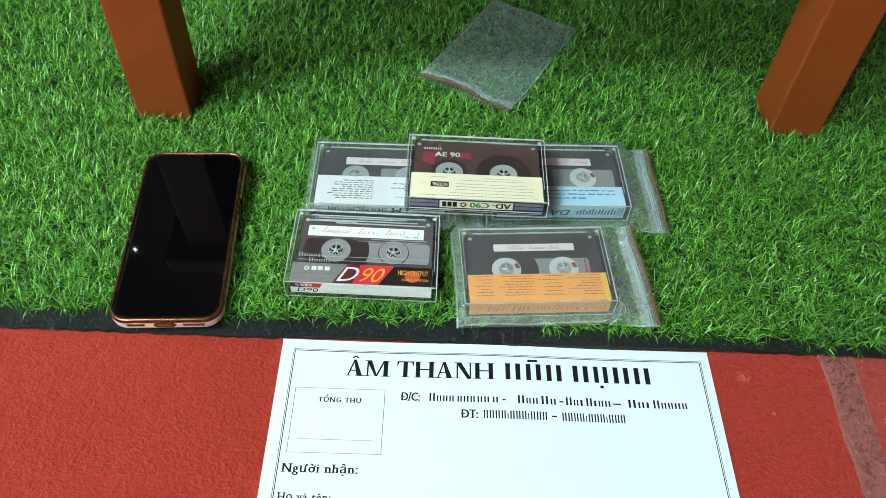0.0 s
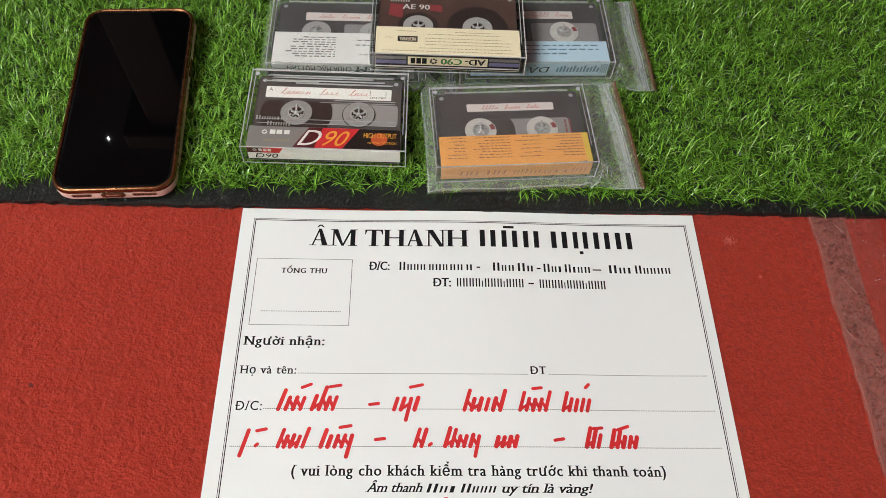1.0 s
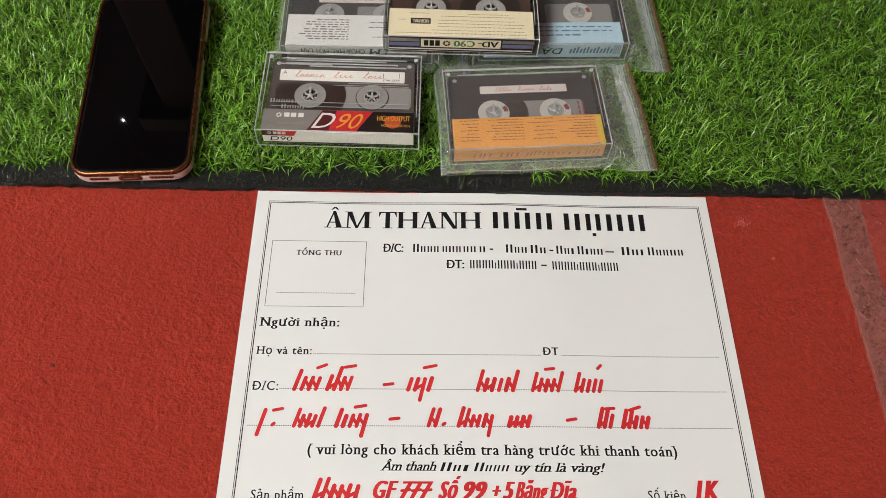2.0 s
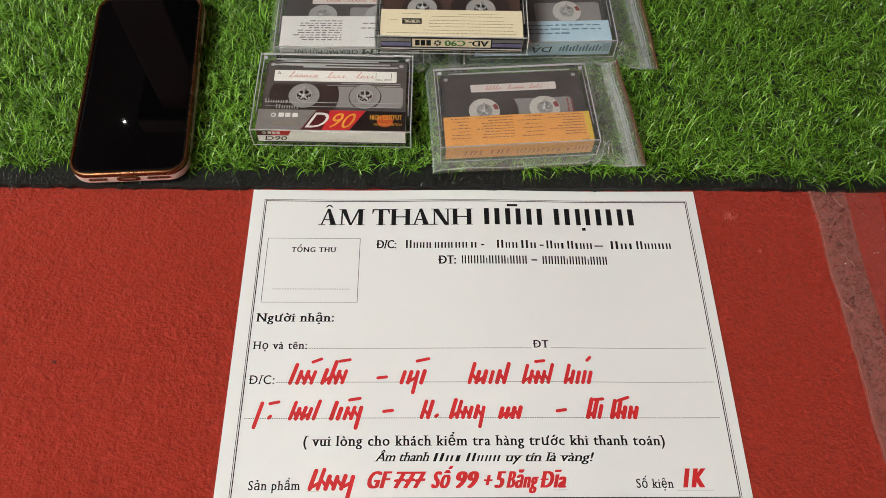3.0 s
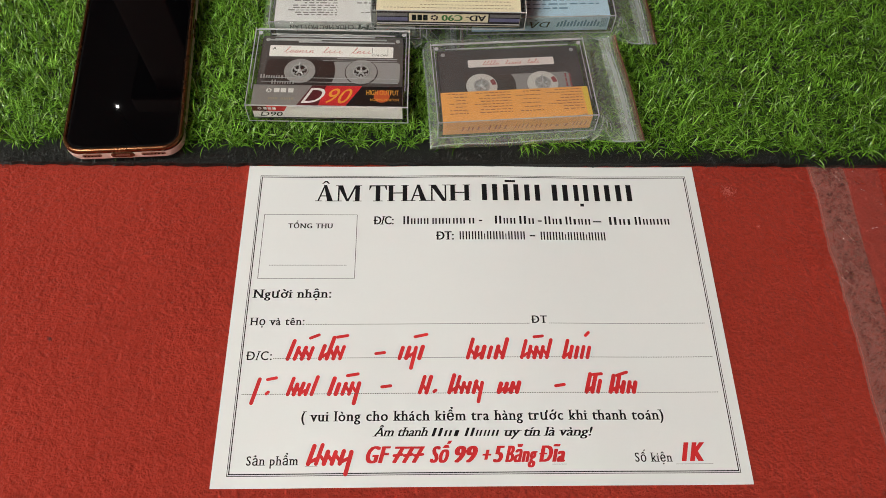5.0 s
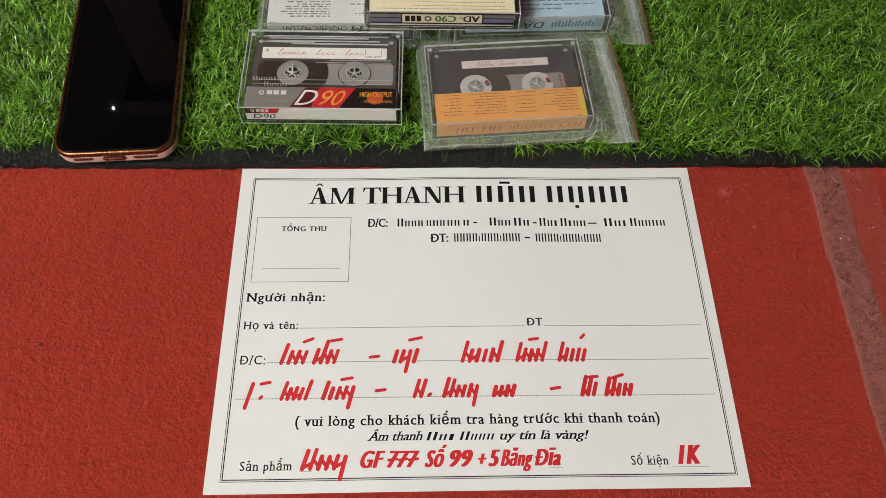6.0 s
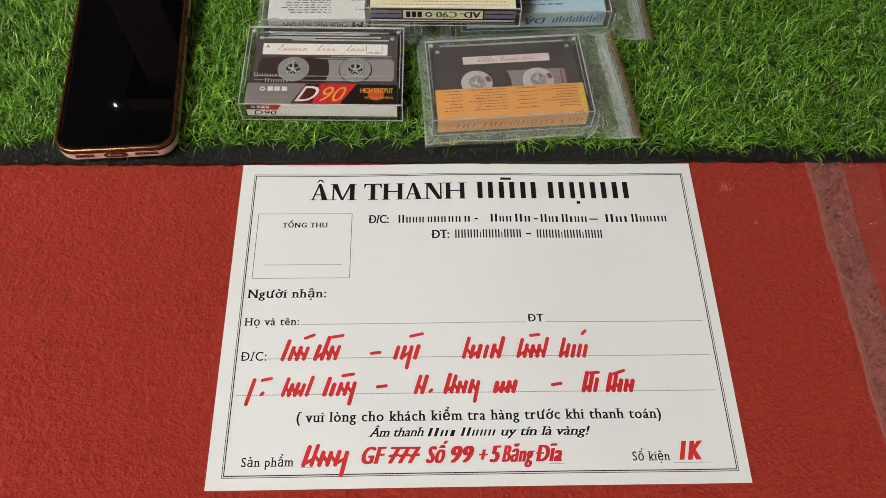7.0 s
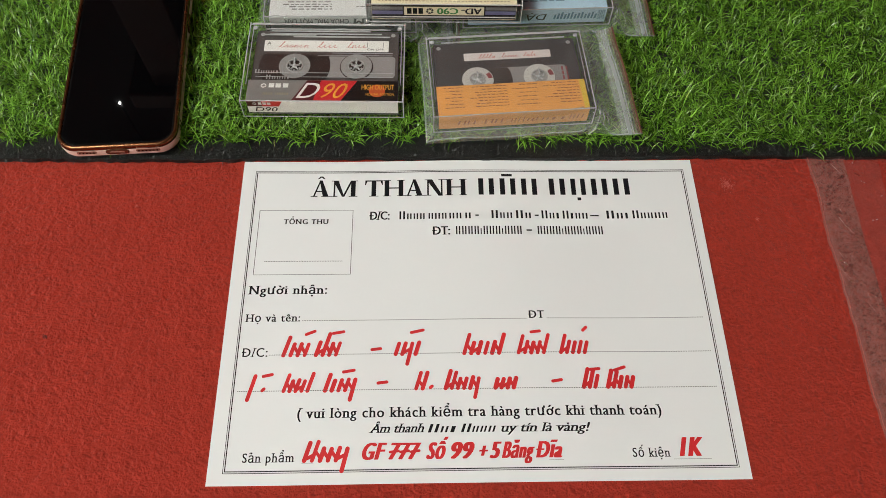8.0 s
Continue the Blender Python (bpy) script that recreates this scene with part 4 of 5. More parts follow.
def case_shell(m, label, hub_y=-1.0, ribbed=False):
    """A hinged clear cassette box, 109 x 70 x 17."""
    cc = thing("cassette_case", m, label, "cassette case", "cassette cases")
    b = 0.35

    def plate(name, owner, label, *size):
        bm = bmesh.new()
        box(bm, *size, b)
        return part(name, bm, CASE_CLEAR, owner, label)
    tray = plate("tray", cc, "clear plastic tray", -53.0, 53.0, -33.5, 35, 0, 1.2)
    plate("tray_back", tray, "", -53.0, 53.0, 33.7, 35, 1.25, 16.4)
    lid = plate("lid", cc, "clear plastic lid", -54.5, 54.5, -35, 33.4, 15.8, 17)
    plate("lid_front", lid, "", -54.5, 54.5, -35, -33.8, 0, 15.75)
    for s in (-1, 1):
        plate("tray_side", tray, "", min(s * 51.9, s * 53), max(s * 51.9, s * 53), -20, 33.6, 1.25, 15.6)
        plate("lid_side", lid, "", min(s * 53.3, s * 54.5), max(s * 53.3, s * 54.5), -33.7, 35, 0, 15.75)
        plate("lid_lug", lid, "", min(s * 40, s * 47), max(s * 40, s * 47), 30.8, 32.6, 17.02, 17.5)
    # edge strips, hazed white for the light that polished edges catch
    for y0, y1 in ((-35.15, -34.4), (32.9, 33.55)):
        bm = bmesh.new()
        box(bm, -54.6, 54.6, y0, y1, 16.5, 17.15, 0.15)
        part("lid_edge", bm, CASE_EDGE_LIT, lid, "polished edge, its caught light put in as pale haze")
    for s in (-1, 1):
        bm = bmesh.new()
        box(bm, min(s * 53.9, s * 54.65), max(s * 53.9, s * 54.65), -34.3, 34.9, 16.5, 17.12, 0.15)
        part("lid_edge", bm, CASE_EDGE_LIT, lid)
        bm = bmesh.new()
        box(bm, min(s * 54.0, s * 54.7), max(s * 54.0, s * 54.7), -35.15, -34.5, 0, 16.4, 0.15)
        part("lid_edge", bm, CASE_EDGE_LIT, lid)
        bm = bmesh.new()
        prism(bm, circle(s * 50.5, 29.5, 1.5, 14), 16.9, 17.6, 0.15)
        part("hinge_boss", bm, CASE_EDGE_LIT, lid)
    bm = bmesh.new()
    box(bm, -54.4, 54.4, -35.12, -34.9, 0, 0.9, 0.1)
    part("lid_edge", bm, CASE_EDGE_LIT, lid)
    for s in (-1, 1):
        bm = bmesh.new()
        box(bm, min(s * 51.8, s * 52.4), max(s * 51.8, s * 52.4), -19.5, 33.4, 15.2, 15.7, 0.12)
        part("tray_edge", bm, CASE_EDGE_LIT, tray)
    bm = bmesh.new()
    box(bm, -52.9, 52.9, 34.4, 35.1, 15.6, 16.5, 0.15)
    part("tray_edge", bm, CASE_EDGE_LIT, tray)
    # pale ribs; the extra ones stand in for white streaks reflected in the lid
    for x0, x1, yy, h in ((-44, 44, 32.2, 13.5), (-38, 30, 29.6, 14.6), (-20, 38, 27.4, 14.2), (-46, -8, 25.8, 14.8), (6, 12, 31.0, 15.3), (-24, 44, 24.6, 14.4))[:6 if ribbed else 1]:
        bm = bmesh.new()
        box(bm, x0, x1, yy, yy + 0.55, h - 1.2, h, 0.15)
        part("tray_rib", bm, CASE_EDGE_LIT, tray)
    for s in (-1, 1):
        # finned post that the reel sits on
        bm = bmesh.new()
        cx, cy = s * 21.3, hub_y + 0.8
        loops(bm, [[(*p, z) for p in circle(cx, cy, r, 14)] for r, z in ((1.9, 1.3), (1.7, 12.6), (1.2, 13.8), (0.2, 14.2))])
        for k, (reach, h) in enumerate(((5.6, 15.0), (3.9, 13.2), (3.9, 13.2), (3.9, 13.2), (3.9, 13.2))):
            a = math.pi / 2 + k * 2 * math.pi / 5
            dx, dy = math.cos(a), math.sin(a)
            q = [(cx + u * dx - v * dy, cy + u * dy + v * dx) for u, v in ((1.0, -0.55), (reach, -0.45), (reach, 0.45), (1.0, 0.55))]
            prism(bm, q, 11.0, h, 0.12, 1)
        part("reel_post", bm, POST, tray, "clear finned reel post", smooth=False)
    return cc


def insert_card(cc, material, back):
    """The folded card behind the lid: a flap on top and a spine at the front."""
    bm = bmesh.new()
    box(bm, -50.8, 50.8, -33.2, back, 15.2, 15.45)
    box(bm, -50.8, 50.8, -33.45, -33.2, 1.5, 15.45)
    return part("insert_card", bm, material, cc, "folded printed card")


TOP, FRONT = 15.52, -33.53


def on_card(card, name, material, build, label=""):
    bm = bmesh.new()
    build(bm)
    return part(name, bm, material, card, label)


def at(key):
    x, y, z, r = PLACES[key]
    return pose(x, y, z, 0, 0, r) @ Matrix.Scale(SIZE, 4)


def quad(*pts):
    return lambda bm: flat(bm, pts, TOP)


def spine(x0, x1, z0, z1, off=0.0):
    return lambda bm: bm.faces.new([bm.verts.new((x, FRONT - off, z)) for x, z in ((x0, z0), (x1, z0), (x1, z1), (x0, z1))])


def logo_mark(bm, x, y, r, z, upright=False):
    """A round maker's mark: plain ring of wedges."""
    for k in range(6):
        a0, a1 = k * math.pi / 3, k * math.pi / 3 + 0.8
        pts = [(x + q * math.cos(a), y + q * math.sin(a)) for q, a in ((0.45 * r, a0), (r, a0), (r, a1), (0.45 * r, a1))]
        bm.faces.new([bm.verts.new((px, z, py) if upright else (px, py, z)) for px, py in pts])


def striped_case():
    cc = case_shell(at("striped"), "clear cassette case with striped card lying on the turf", -1.5, True)
    m = at("striped") @ pose(0, 0.0008, 0.0032)
    cs = cassette(m, SHELL_SMOKE, LABEL_WHITE, dict(cassette="smoky clear cassette with white label inside its case", packs=(24.5, 11.5), window=(24, 48, 18.5), label_box=(-44, 43, 12.0, 22.0), seed=5, long_label=True, hub_y=-1.5, pack_top=9.5, hub=HUB_GLASSY))
    for y0, y1, x0, x1 in ((9.6, 10.1, 4, 46), (-8.2, -7.8, -47, 47), (7.6, 7.9, -6, 46), (-11.8, -11.5, -47, 47)):
        bm = bmesh.new()
        box(bm, x0, x1, y0, y1, 9.7, 9.95)
        part("window_line", bm, CASE_EDGE_LIT, cs, "pale moulded line")
    # reflection of the inner print, drawn as pale bars on the shell
    bm = bmesh.new()
    bars(bm, -48, -26, -8.6, 3.6, 9.6, (1, .8, .8, .8, .6, .8, .5))
    bars(bm, -40, -24, -13.6, 3.8, 9.6, (1, .8, .8, .8, .5))
    tagged(part("mirrored_print", bm, PRINT_PALE, cs, "pale bars in place of print mirrored in the shell"), kind="stuff")
    card = insert_card(cc, CARD_GREY, -15.8)
    on_card(card, "maroon_field", CARD_MAROON, quad((-20.5, -33), (-6, -33), (-1.5, -16), (-11, -16)))
    on_card(card, "red_field", CARD_RED, quad((-6, -33), (12.5, -33), (23, -16), (-1.5, -16)))
    on_card(card, "black_field", CARD_BLACK, quad((12.5, -33), (50.6, -33), (50.6, -16), (23, -16)))

    def maker(bm):
        logo_mark(bm, -40, -20.8, 2.0, TOP + 0.06)
        for x in (-36.5, -32, -27):
            rect(bm, x, x + 3.6, -22.4, -18.8, TOP + 0.06)
    on_card(card, "maker_bars", PRINT_WHITE, maker, "white bars in place of a brand")
    on_card(card, "small_print", PRINT_TINY, lambda bm: bars(bm, -40, -25, -28.6, 1.9, TOP + 0.06, (1, 1, 1, -.6, 1, 1, 1, 1)))
    on_card(card, "letter", PRINT_WHITE, lambda bm: write(bm, "D", -17.5, -31.2, 11.5, 13.0, TOP + 0.06, -0.012, True, 0.5), "white slanted letter")
    on_card(card, "digits", PRINT_GOLD, lambda bm: write(bm, "90", -3.0, -31.0, 15.5, 12.5, TOP + 0.06, -0.008, True, 0.46), "golden slanted digits")
    on_card(card, "orange_disc", PRINT_ORANGE, lambda bm: flat(bm, circle(36.5, -24.5, 5.4, 28), TOP + 0.05))
    on_card(card, "output_words", PRINT_GOLD, lambda bm: (write(bm, "HIGH OUTPUT", 26, -23.6, 22, 4.2, TOP + 0.12, 0.022), write(bm, "NORMAL POSITION", 29, -28.6, 19, 2.0, TOP + 0.12)))
    on_card(card, "spine_paper", LABEL_WHITE, spine(-50.6, 50.6, 3.0, 15.2))
    on_card(card, "spine_black", CARD_BLACK, spine(-50.6, 50.6, 2.0, 3.0, 0.02))
    on_card(card, "spine_red", CARD_RED, lambda bm: bm.faces.new([bm.verts.new((x, FRONT - 0.05, z)) for x, z in ((-40.5, 9.4), (-29.5, 9.4), (-26.5, 15.2), (-40.5, 15.2))]))
    on_card(card, "spine_maroon", CARD_MAROON, spine(-50.6, -40.5, 9.4, 15.2, 0.05))

    def spine_maker(bm):
        logo_mark(bm, -45.5, 12.3, 1.4, FRONT - 0.1, True)
        for x in (-43, -40, -37):
            bm.faces.new([bm.verts.new((px, FRONT - 0.1, pz)) for px, pz in ((x, 11), (x + 2.3, 11), (x + 2.3, 13.6), (x, 13.6))])
    on_card(card, "spine_maker_bars", PRINT_WHITE, spine_maker)
    on_card(card, "spine_letters", INK, lambda bm: write(bm, "D90", -46, 4.2, 14.5, 4.4, FRONT - 0.1, 0.0, True, 0.3, upright=True))
    # lid ribs, whitened to read as bright glints
    bm = bmesh.new()
    for k in range(3):
        box(bm, -40, 30 - 8 * k, 24.2 + 2.2 * k, 24.8 + 2.2 * k, 17.02, 17.25, 0.08)
    part("lid_ribs", bm, CASE_EDGE_LIT, cc, "moulded ribs of the lid, whitened for their glints")


def orange_case():
    cc = case_shell(at("orange"), "clear cassette case with orange card inside a zip bag", -2.5)
    m = at("orange") @ pose(0, 0.0008, 0.0032)
    cassette(m, SHELL_DARK, LABEL_PINK, dict(cassette="black cassette with faded pink label inside its case", packs=(0, 0), window=(4, 74, 20), label_box=(-29, 32, 14.8, 21.5), seed=9, arrows=True, hub=HUB_CREAM, hub_y=-2.5))
    bm = bmesh.new()
    flat(bm, [(max(-33, min(18, px)), max(-12, min(7.3, py))) for px, py in circle(-21.3, -2.5, 24, 40)], 0)
    cs = [o for o in bpy.data.objects if o.name.startswith("cassette") and o.get("category") == "cassette"][-1]
    for v in bm.verts:
        v.co.z = 8.85
    part("tape_pack", bm, TAPE_PACK, cs, "dark brown wound tape")
    bm = bmesh.new()
    for k, (a, b) in enumerate(((-10, -7), (-6, -2.6), (-1.6, 1.4), (2.4, 5.6))):
        for x in (37.6, 40.6):
            rect(bm, x, x + 1.2, a, b, 9.1)
    tagged(part("side_print", bm, DULL_RED, cs, "dull red bars in place of print"), kind="stuff")
    card = insert_card(cc, CARD_ORANGE, -8.5)
    on_card(card, "yellow_strip", PRINT_YELLOW, quad((47.5, -33), (50.6, -33), (50.6, -8.8), (46.8, -8.8)))
    rng = random.Random(21)

    def tracks(bm):
        for x0, x1, n in ((-47, -33, 7), (-31, -3, 8), (0, 18, 6), (20, 46, 8)):
            lines_of_print(bm, rng, x0, x1, -27.5, -10.8, n, TOP + 0.05, 0.66, 0.5, True, 2.4)
    on_card(card, "track_list", PRINT_BROWN, tracks, "small unreadable printed lines")

    def scrawl_bars(bm):
        for x, w, h in ((-38, 5, 4.4), (-31.5, 5, 4.0), (-20, 5.5, 4.6), (-13, 5, 4.4), (-2, 3, 4.0), (3, 1.2, 5.2), (6, 1.2, 5.0), (9, 4, 3.2), (15, 1.2, 4.2), (19, 4, 3.0), (26, 8, 2.6), (38, 3, 4.6), (43, 4, 4.6)):
            for a, b in ((0.0, 0.22), (0.78, 1.0)) if w > 2 else ((0.0, 0.6),):
                x0, x1 = x + a * w, x + b * w
                bm.faces.new([bm.verts.new((px, FRONT - 0.05, pz)) for px, pz in ((x0, 5.0), (x1, 5.0), (x1 + 0.9, 5.0 + h), (x0 + 0.9, 5.0 + h))])
    on_card(card, "spine_bars", PRINT_RUST, scrawl_bars, "brown bars in place of a title")


def white_case():
    cc = case_shell(at("white"), "clear cassette case with white printed card inside a zip bag", 0.5)
    m = at("white") @ pose(0, 0.0008, 0.0032)
    cassette(m, SHELL_DARK, LABEL_PINK, dict(cassette="dark cassette with pale label strip inside its case", packs=(0, 0), window=(22, 46, 18), label_box=(-30, 33, 13, 21), seed=15, hub_y=0.5))
    card = insert_card(cc, CARD_WHITE, -2.5)
    rng = random.Random(33)

    def tracks(bm):
        lines_of_print(bm, rng, -42, -6, -27, -8, 9, TOP + 0.05, 0.95, 0.35, True, 3.4)
        lines_of_print(bm, rng, 8, 44, -27, -8, 9, TOP + 0.05, 0.95, 0.45, True, 3.4)
    on_card(card, "track_list", PRINT_GREY, tracks, "small grey printed lines")
    on_card(card, "spine_title", PALE_INK, lambda bm: write(bm, "CHƯA MẠC MỘT LẦN", -40, 8.2, 46, 4.6, FRONT - 0.05, 0.012, False, 0, True, True), "grey title printed upside down")
    on_card(card, "spine_word", INK, lambda bm: write(bm, "EM", 10, 8.0, 13, 5.2, FRONT - 0.05, 0.03, True, 0.2, True, True), "black word printed upside down")


def blue_case():
    cc = case_shell(at("blue"), "clear cassette case with light blue card inside a zip bag", -0.5)
    m = at("blue") @ pose(0, 0.0008, 0.0032)
    cassette(m, SHELL_DARK, LABEL_PINK, dict(cassette="black cassette with faded label strip inside its case", packs=(0, 0), window=(22, 50, 20), label_box=(-30, 30, 14, 22), seed=25, arrows=True, hub=HUB_CREAM, hub_y=-0.5))
    card = insert_card(cc, CARD_BLUE, -12.5)
    rng = random.Random(41)

    def tracks(bm):
        lines_of_print(bm, rng, -45, 44, -17.5, -17.5, 1, TOP + 0.05, 1.2, 0.2, True, 5)
        lines_of_print(bm, rng, -45, 44, -21.5, -21.5, 1, TOP + 0.05, 1.2, 0.1, True, 5)
        lines_of_print(bm, rng, -45, 20, -25.8, -25.8, 1, TOP + 0.05, 1.4, 0.1, True, 5)
    on_card(card, "address_bars", PRINT_BLUEGREY, tracks, "blue bars in place of an address")
    on_card(card, "spine_word", INK, lambda bm: write(bm, "DẠ", -8, 5.0, 15, 5.6, FRONT - 0.05, 0.01, True, 0.25, True, True), "black word printed upside down")

    def title(bm):
        for k in range(13):
            x = 12 + 2.5 * k
            bm.faces.new([bm.verts.new((px, FRONT - 0.05, pz)) for px, pz in ((x, 5.5), (x + 1.5, 5.5), (x + 2.2, 10 + (k % 3)), (x + 0.7, 10 + (k % 3)))])
    on_card(card, "spine_bars", PRINT_BLUEGREY, title, "faint bars in place of a title")

    def barcode(bm):
        for k in range(9):
            x = 44.5 + 0.62 * k
            bm.faces.new([bm.verts.new((px, FRONT - 0.05, pz)) for px, pz in ((x, 4.5), (x + (0.2, 0.38)[k % 2], 4.5), (x + (0.2, 0.38)[k % 2], 13.5), (x, 13.5))])
    tagged(on_card(card, "spine_stripes", PRINT_BLUEGREY, barcode, "fine dark stripes at the end of the spine"), kind="stuff")


def cream_case():
    cc = case_shell(at("cream"), "clear cassette case with cream card lying across two bagged cases", -3.5)
    m = at("cream") @ pose(0, 0.0008, 0.0032)
    cs = cassette(m, SHELL_BROWN, LABEL_WHITE, dict(cassette="brown tinted cassette with dark reels inside its case", packs=(14.5, 22), label_box=(-30, -29, 26, 27), seed=35, hub_y=-3.5, pack_top=24))
    bm = bmesh.new()
    flat(bm, [(-43, 8), (-33, 5), (-32, 19), (-42, 20)], 8.7), flat(bm, [(-14, 14), (-4, 12), (-4, 19), (-14, 20)], 8.7)
    part("red_print", bm, DULL_RED, cs, "dull red printed patches")
    bm = bmesh.new()
    write(bm, "AE 90", -33, 14.0, 20, 5.0, 9.1, 0.02)
    part("type_letters", bm, PRINT_WHITE, cs, "white type letters")
    bm = bmesh.new()
    bars(bm, -42, -28, 21.5, 2.6, 9.1, (1, 1, 1, 1))
    part("maker_bars", bm, PRINT_WHITE, cs)
    card = insert_card(cc, CARD_CREAM, -7.0)
    on_card(card, "type_box", CARD_BLACK, lambda bm: rect(bm, -35.5, -21.5, -21.5, -16.0, TOP + 0.04))
    on_card(card, "type_word", CARD_CREAM, lambda bm: write(bm, "NORMAL", -34.4, -20.6, 11.8, 3.4, TOP + 0.09, 0.02, False, 0, True), "cream word on black printed upside down")
    rng = random.Random(51)

    def tiny(bm):
        for y, x0, x1 in ((-30.5, -46, 47), (-27.5, -20, 47), (-24, -16, 44), (-21, -16, 46), (-18, -44, -39), (-18, -16, 40), (-11.5, -36, -22), (-11.5, 5, 34), (-14.0, -14, 38)):
            lines_of_print(bm, rng, x0, x1, y, y, 1, TOP + 0.05, 0.62, 0.06, False, 1.6)
    on_card(card, "small_print", PRINT_TINY, tiny, "small unreadable printed lines")
    on_card(card, "spine_black", CARD_BLACK, spine(-50.6, 50.6, 2.0, 15.3))
    on_card(card, "spine_cream", CARD_CREAM, spine(-28, 28, 5.6, 13.4, 0.04))
    for z0, z1, mt in ((10.5, 13.4, PRINT_GREY), (6.2, 9.6, PRINT_VIOLET)):
        for x0, x1 in ((-50.6, -29), (29, 50.6)):
            on_card(card, "spine_stripe", mt, spine(x0, x1, z0, z1, 0.04))
    on_card(card, "spine_stripe", PRINT_WHITE, spine(-50.6, 50.6, 3.2, 4.4, 0.04))
    on_card(card, "spine_letters", INK, lambda bm: write(bm, "AD-", 12, 6.8, 14.5, 5.4, FRONT - 0.1, 0.035, False, 0, True, True))
    on_card(card, "spine_digits", PRINT_GREEN, lambda bm: write(bm, "C90", -5, 6.8, 15, 5.4, FRONT - 0.1, 0.035, False, 0, True, True))

    def spine_maker(bm):
        logo_mark(bm, -10, 9.5, 2.8, FRONT - 0.1, True)
        for x in (-26, -22, -18):
            bm.faces.new([bm.verts.new((px, FRONT - 0.1, pz)) for px, pz in ((x, 6.8), (x + 3.2, 6.8), (x + 3.2, 12.2), (x, 12.2))])
    on_card(card, "spine_maker_bars", INK, spine_maker, "black bars in place of a brand")


# ---- zip bags ----
def smooth01(t):
    t = max(0.0, min(1.0, t))
    return t * t * (3 - 2 * t)


def zip_bag(m, label, filled, lift, seed):
    """A thin press-seal bag, its mouth towards +x; draped over a case where it is filled."""
    bag = thing("zip_bag", m, label, "plastic bag", "zip bags")
    x0, x1, y0, y1 = -60.0, 86.0, -46.0, 47.0
    nx, ny = 132, 88

    def outline(u, v):
        x = x0 + (x1 - x0) * u
        y = y0 + (y1 - y0) * v
        pinch = 3.5 * math.exp(-((x - 57) / 7.0) ** 2) if filled else 0.0
        y += (-1 if v > 0.5 else 1) * abs(2 * v - 1) ** 3 * (pinch + (2.5 if x < 50 and filled else 0.0))
        flap = smooth01((x - 50) / 36) if filled else 0.0
        y -= flap * (3.0 + 0.4 * lift * v)
        x -= 0.45 * lift * flap * v
        return x + 1.2 * noise.noise((v * 3, seed, 0)), y + 0.8 * noise.noise((u * 5, seed, 3))

    def height(x, y, u, v):
        rim = smooth01(min(u, 1.6 * (1 - u), v, 1 - v) * 16)
        wr = noise.noise((x * 0.07, y * 0.07, seed)) + 0.5 * noise.noise((x * 0.2, y * 0.2, seed + 5))
        if not filled:
            return 0.9 + rim * (1.6 + 1.6 * wr) + 5.0 * math.exp(-((u - 1) / 0.08) ** 2) * (0.5 + 0.5 * math.sin(v * 7 + seed))
        dx, dy = max(0.0, abs(x) - 55.6), max(0.0, abs(y) - 36.0)
        d = math.hypot(dx, dy)
        cover = 17.6 + 0.10 * wr
        if d == 0:
            return cover + 0.22 * abs(noise.noise((x * 0.25, y * 0.09, seed)))
        fall = smooth01(1 - d / (8.5 if dx == 0 or x < 0 else 15.0))
        low = 0.4 + lift * smooth01((x - 50) / 36) * (0.25 + 0.75 * v)
        crease = 2.6 * abs(noise.noise((math.atan2(y, x - 50) * 7, d * 0.03, seed))) * math.exp(-d / 14.0) if x > 40 else 0.5 * abs(wr)
        # sharp folds running out from the corners of the case
        fold = 0.0
        for sx, sy in ((1, 1), (1, -1), (-1, 1), (-1, -1)):
            ox, oy = x - sx * 54.5, y - sy * 35.0
            far = math.hypot(ox, oy)
            if 1.0 < far < 26:
                wave = math.atan2(oy, ox) * 4.5 + seed * 3 + sx + 2 * sy
                fold += 2.2 * max(0.0, 1 - 2.4 * abs((wave / math.pi) % 1 - 0.5)) * smooth01((far - 1) / 5) * smooth01((26 - far) / 18)
        return low + (cover - low) * fall + (crease + fold) * rim + 0.5 * rim * wr

    bm = bmesh.new()
    for level in (1, 0):
        grid = []
        for j in range(ny + 1):
            row = []
            for i in range(nx + 1):
                u, v = i / nx, j / ny
                x, y = outline(u, v)
                z = height(x, y, u, v)
                if not level:
                    inside = filled and abs(x) < 55.5 and abs(y) < 36
                    z = -0.7 if inside else min(z - 0.25, -0.7 + (lift * smooth01((x - 52) / 34) * (0.25 + 0.75 * v) if filled else 0.9))
                row.append(bm.verts.new((x, y, z)))
            grid.append(row)
        for j in range(ny):
            for i in range(nx):
                bm.faces.new((grid[j][i], grid[j][i + 1], grid[j + 1][i + 1], grid[j + 1][i]))
    film = part("film", bm, BAG_CLEAR if filled else BAG_FLAT, bag, "clear wrinkled plastic film", smooth=True)
    # where the film is drawn tight over the case it is clearer
    film.data.materials.append(BAG_TIGHT)
    if filled:
        for f in film.data.polygons:
            c = f.center
            f.material_index = int(abs(c.x) < 0.0545 and abs(c.y) < 0.0352 and c.z > 0.01)

    def strip(name, xa, xb, rise, material, label):
        bm = bmesh.new()
        rings = []
        for j in range(61):
            v = j / 60
            ua, ub = (xa - x0) / (x1 - x0), (xb - x0) / (x1 - x0)
            (ax, ay), (bx, by) = outline(ua, v), outline(ub, v)
            za, zb = height(ax, ay, ua, v), height(bx, by, ub, v)
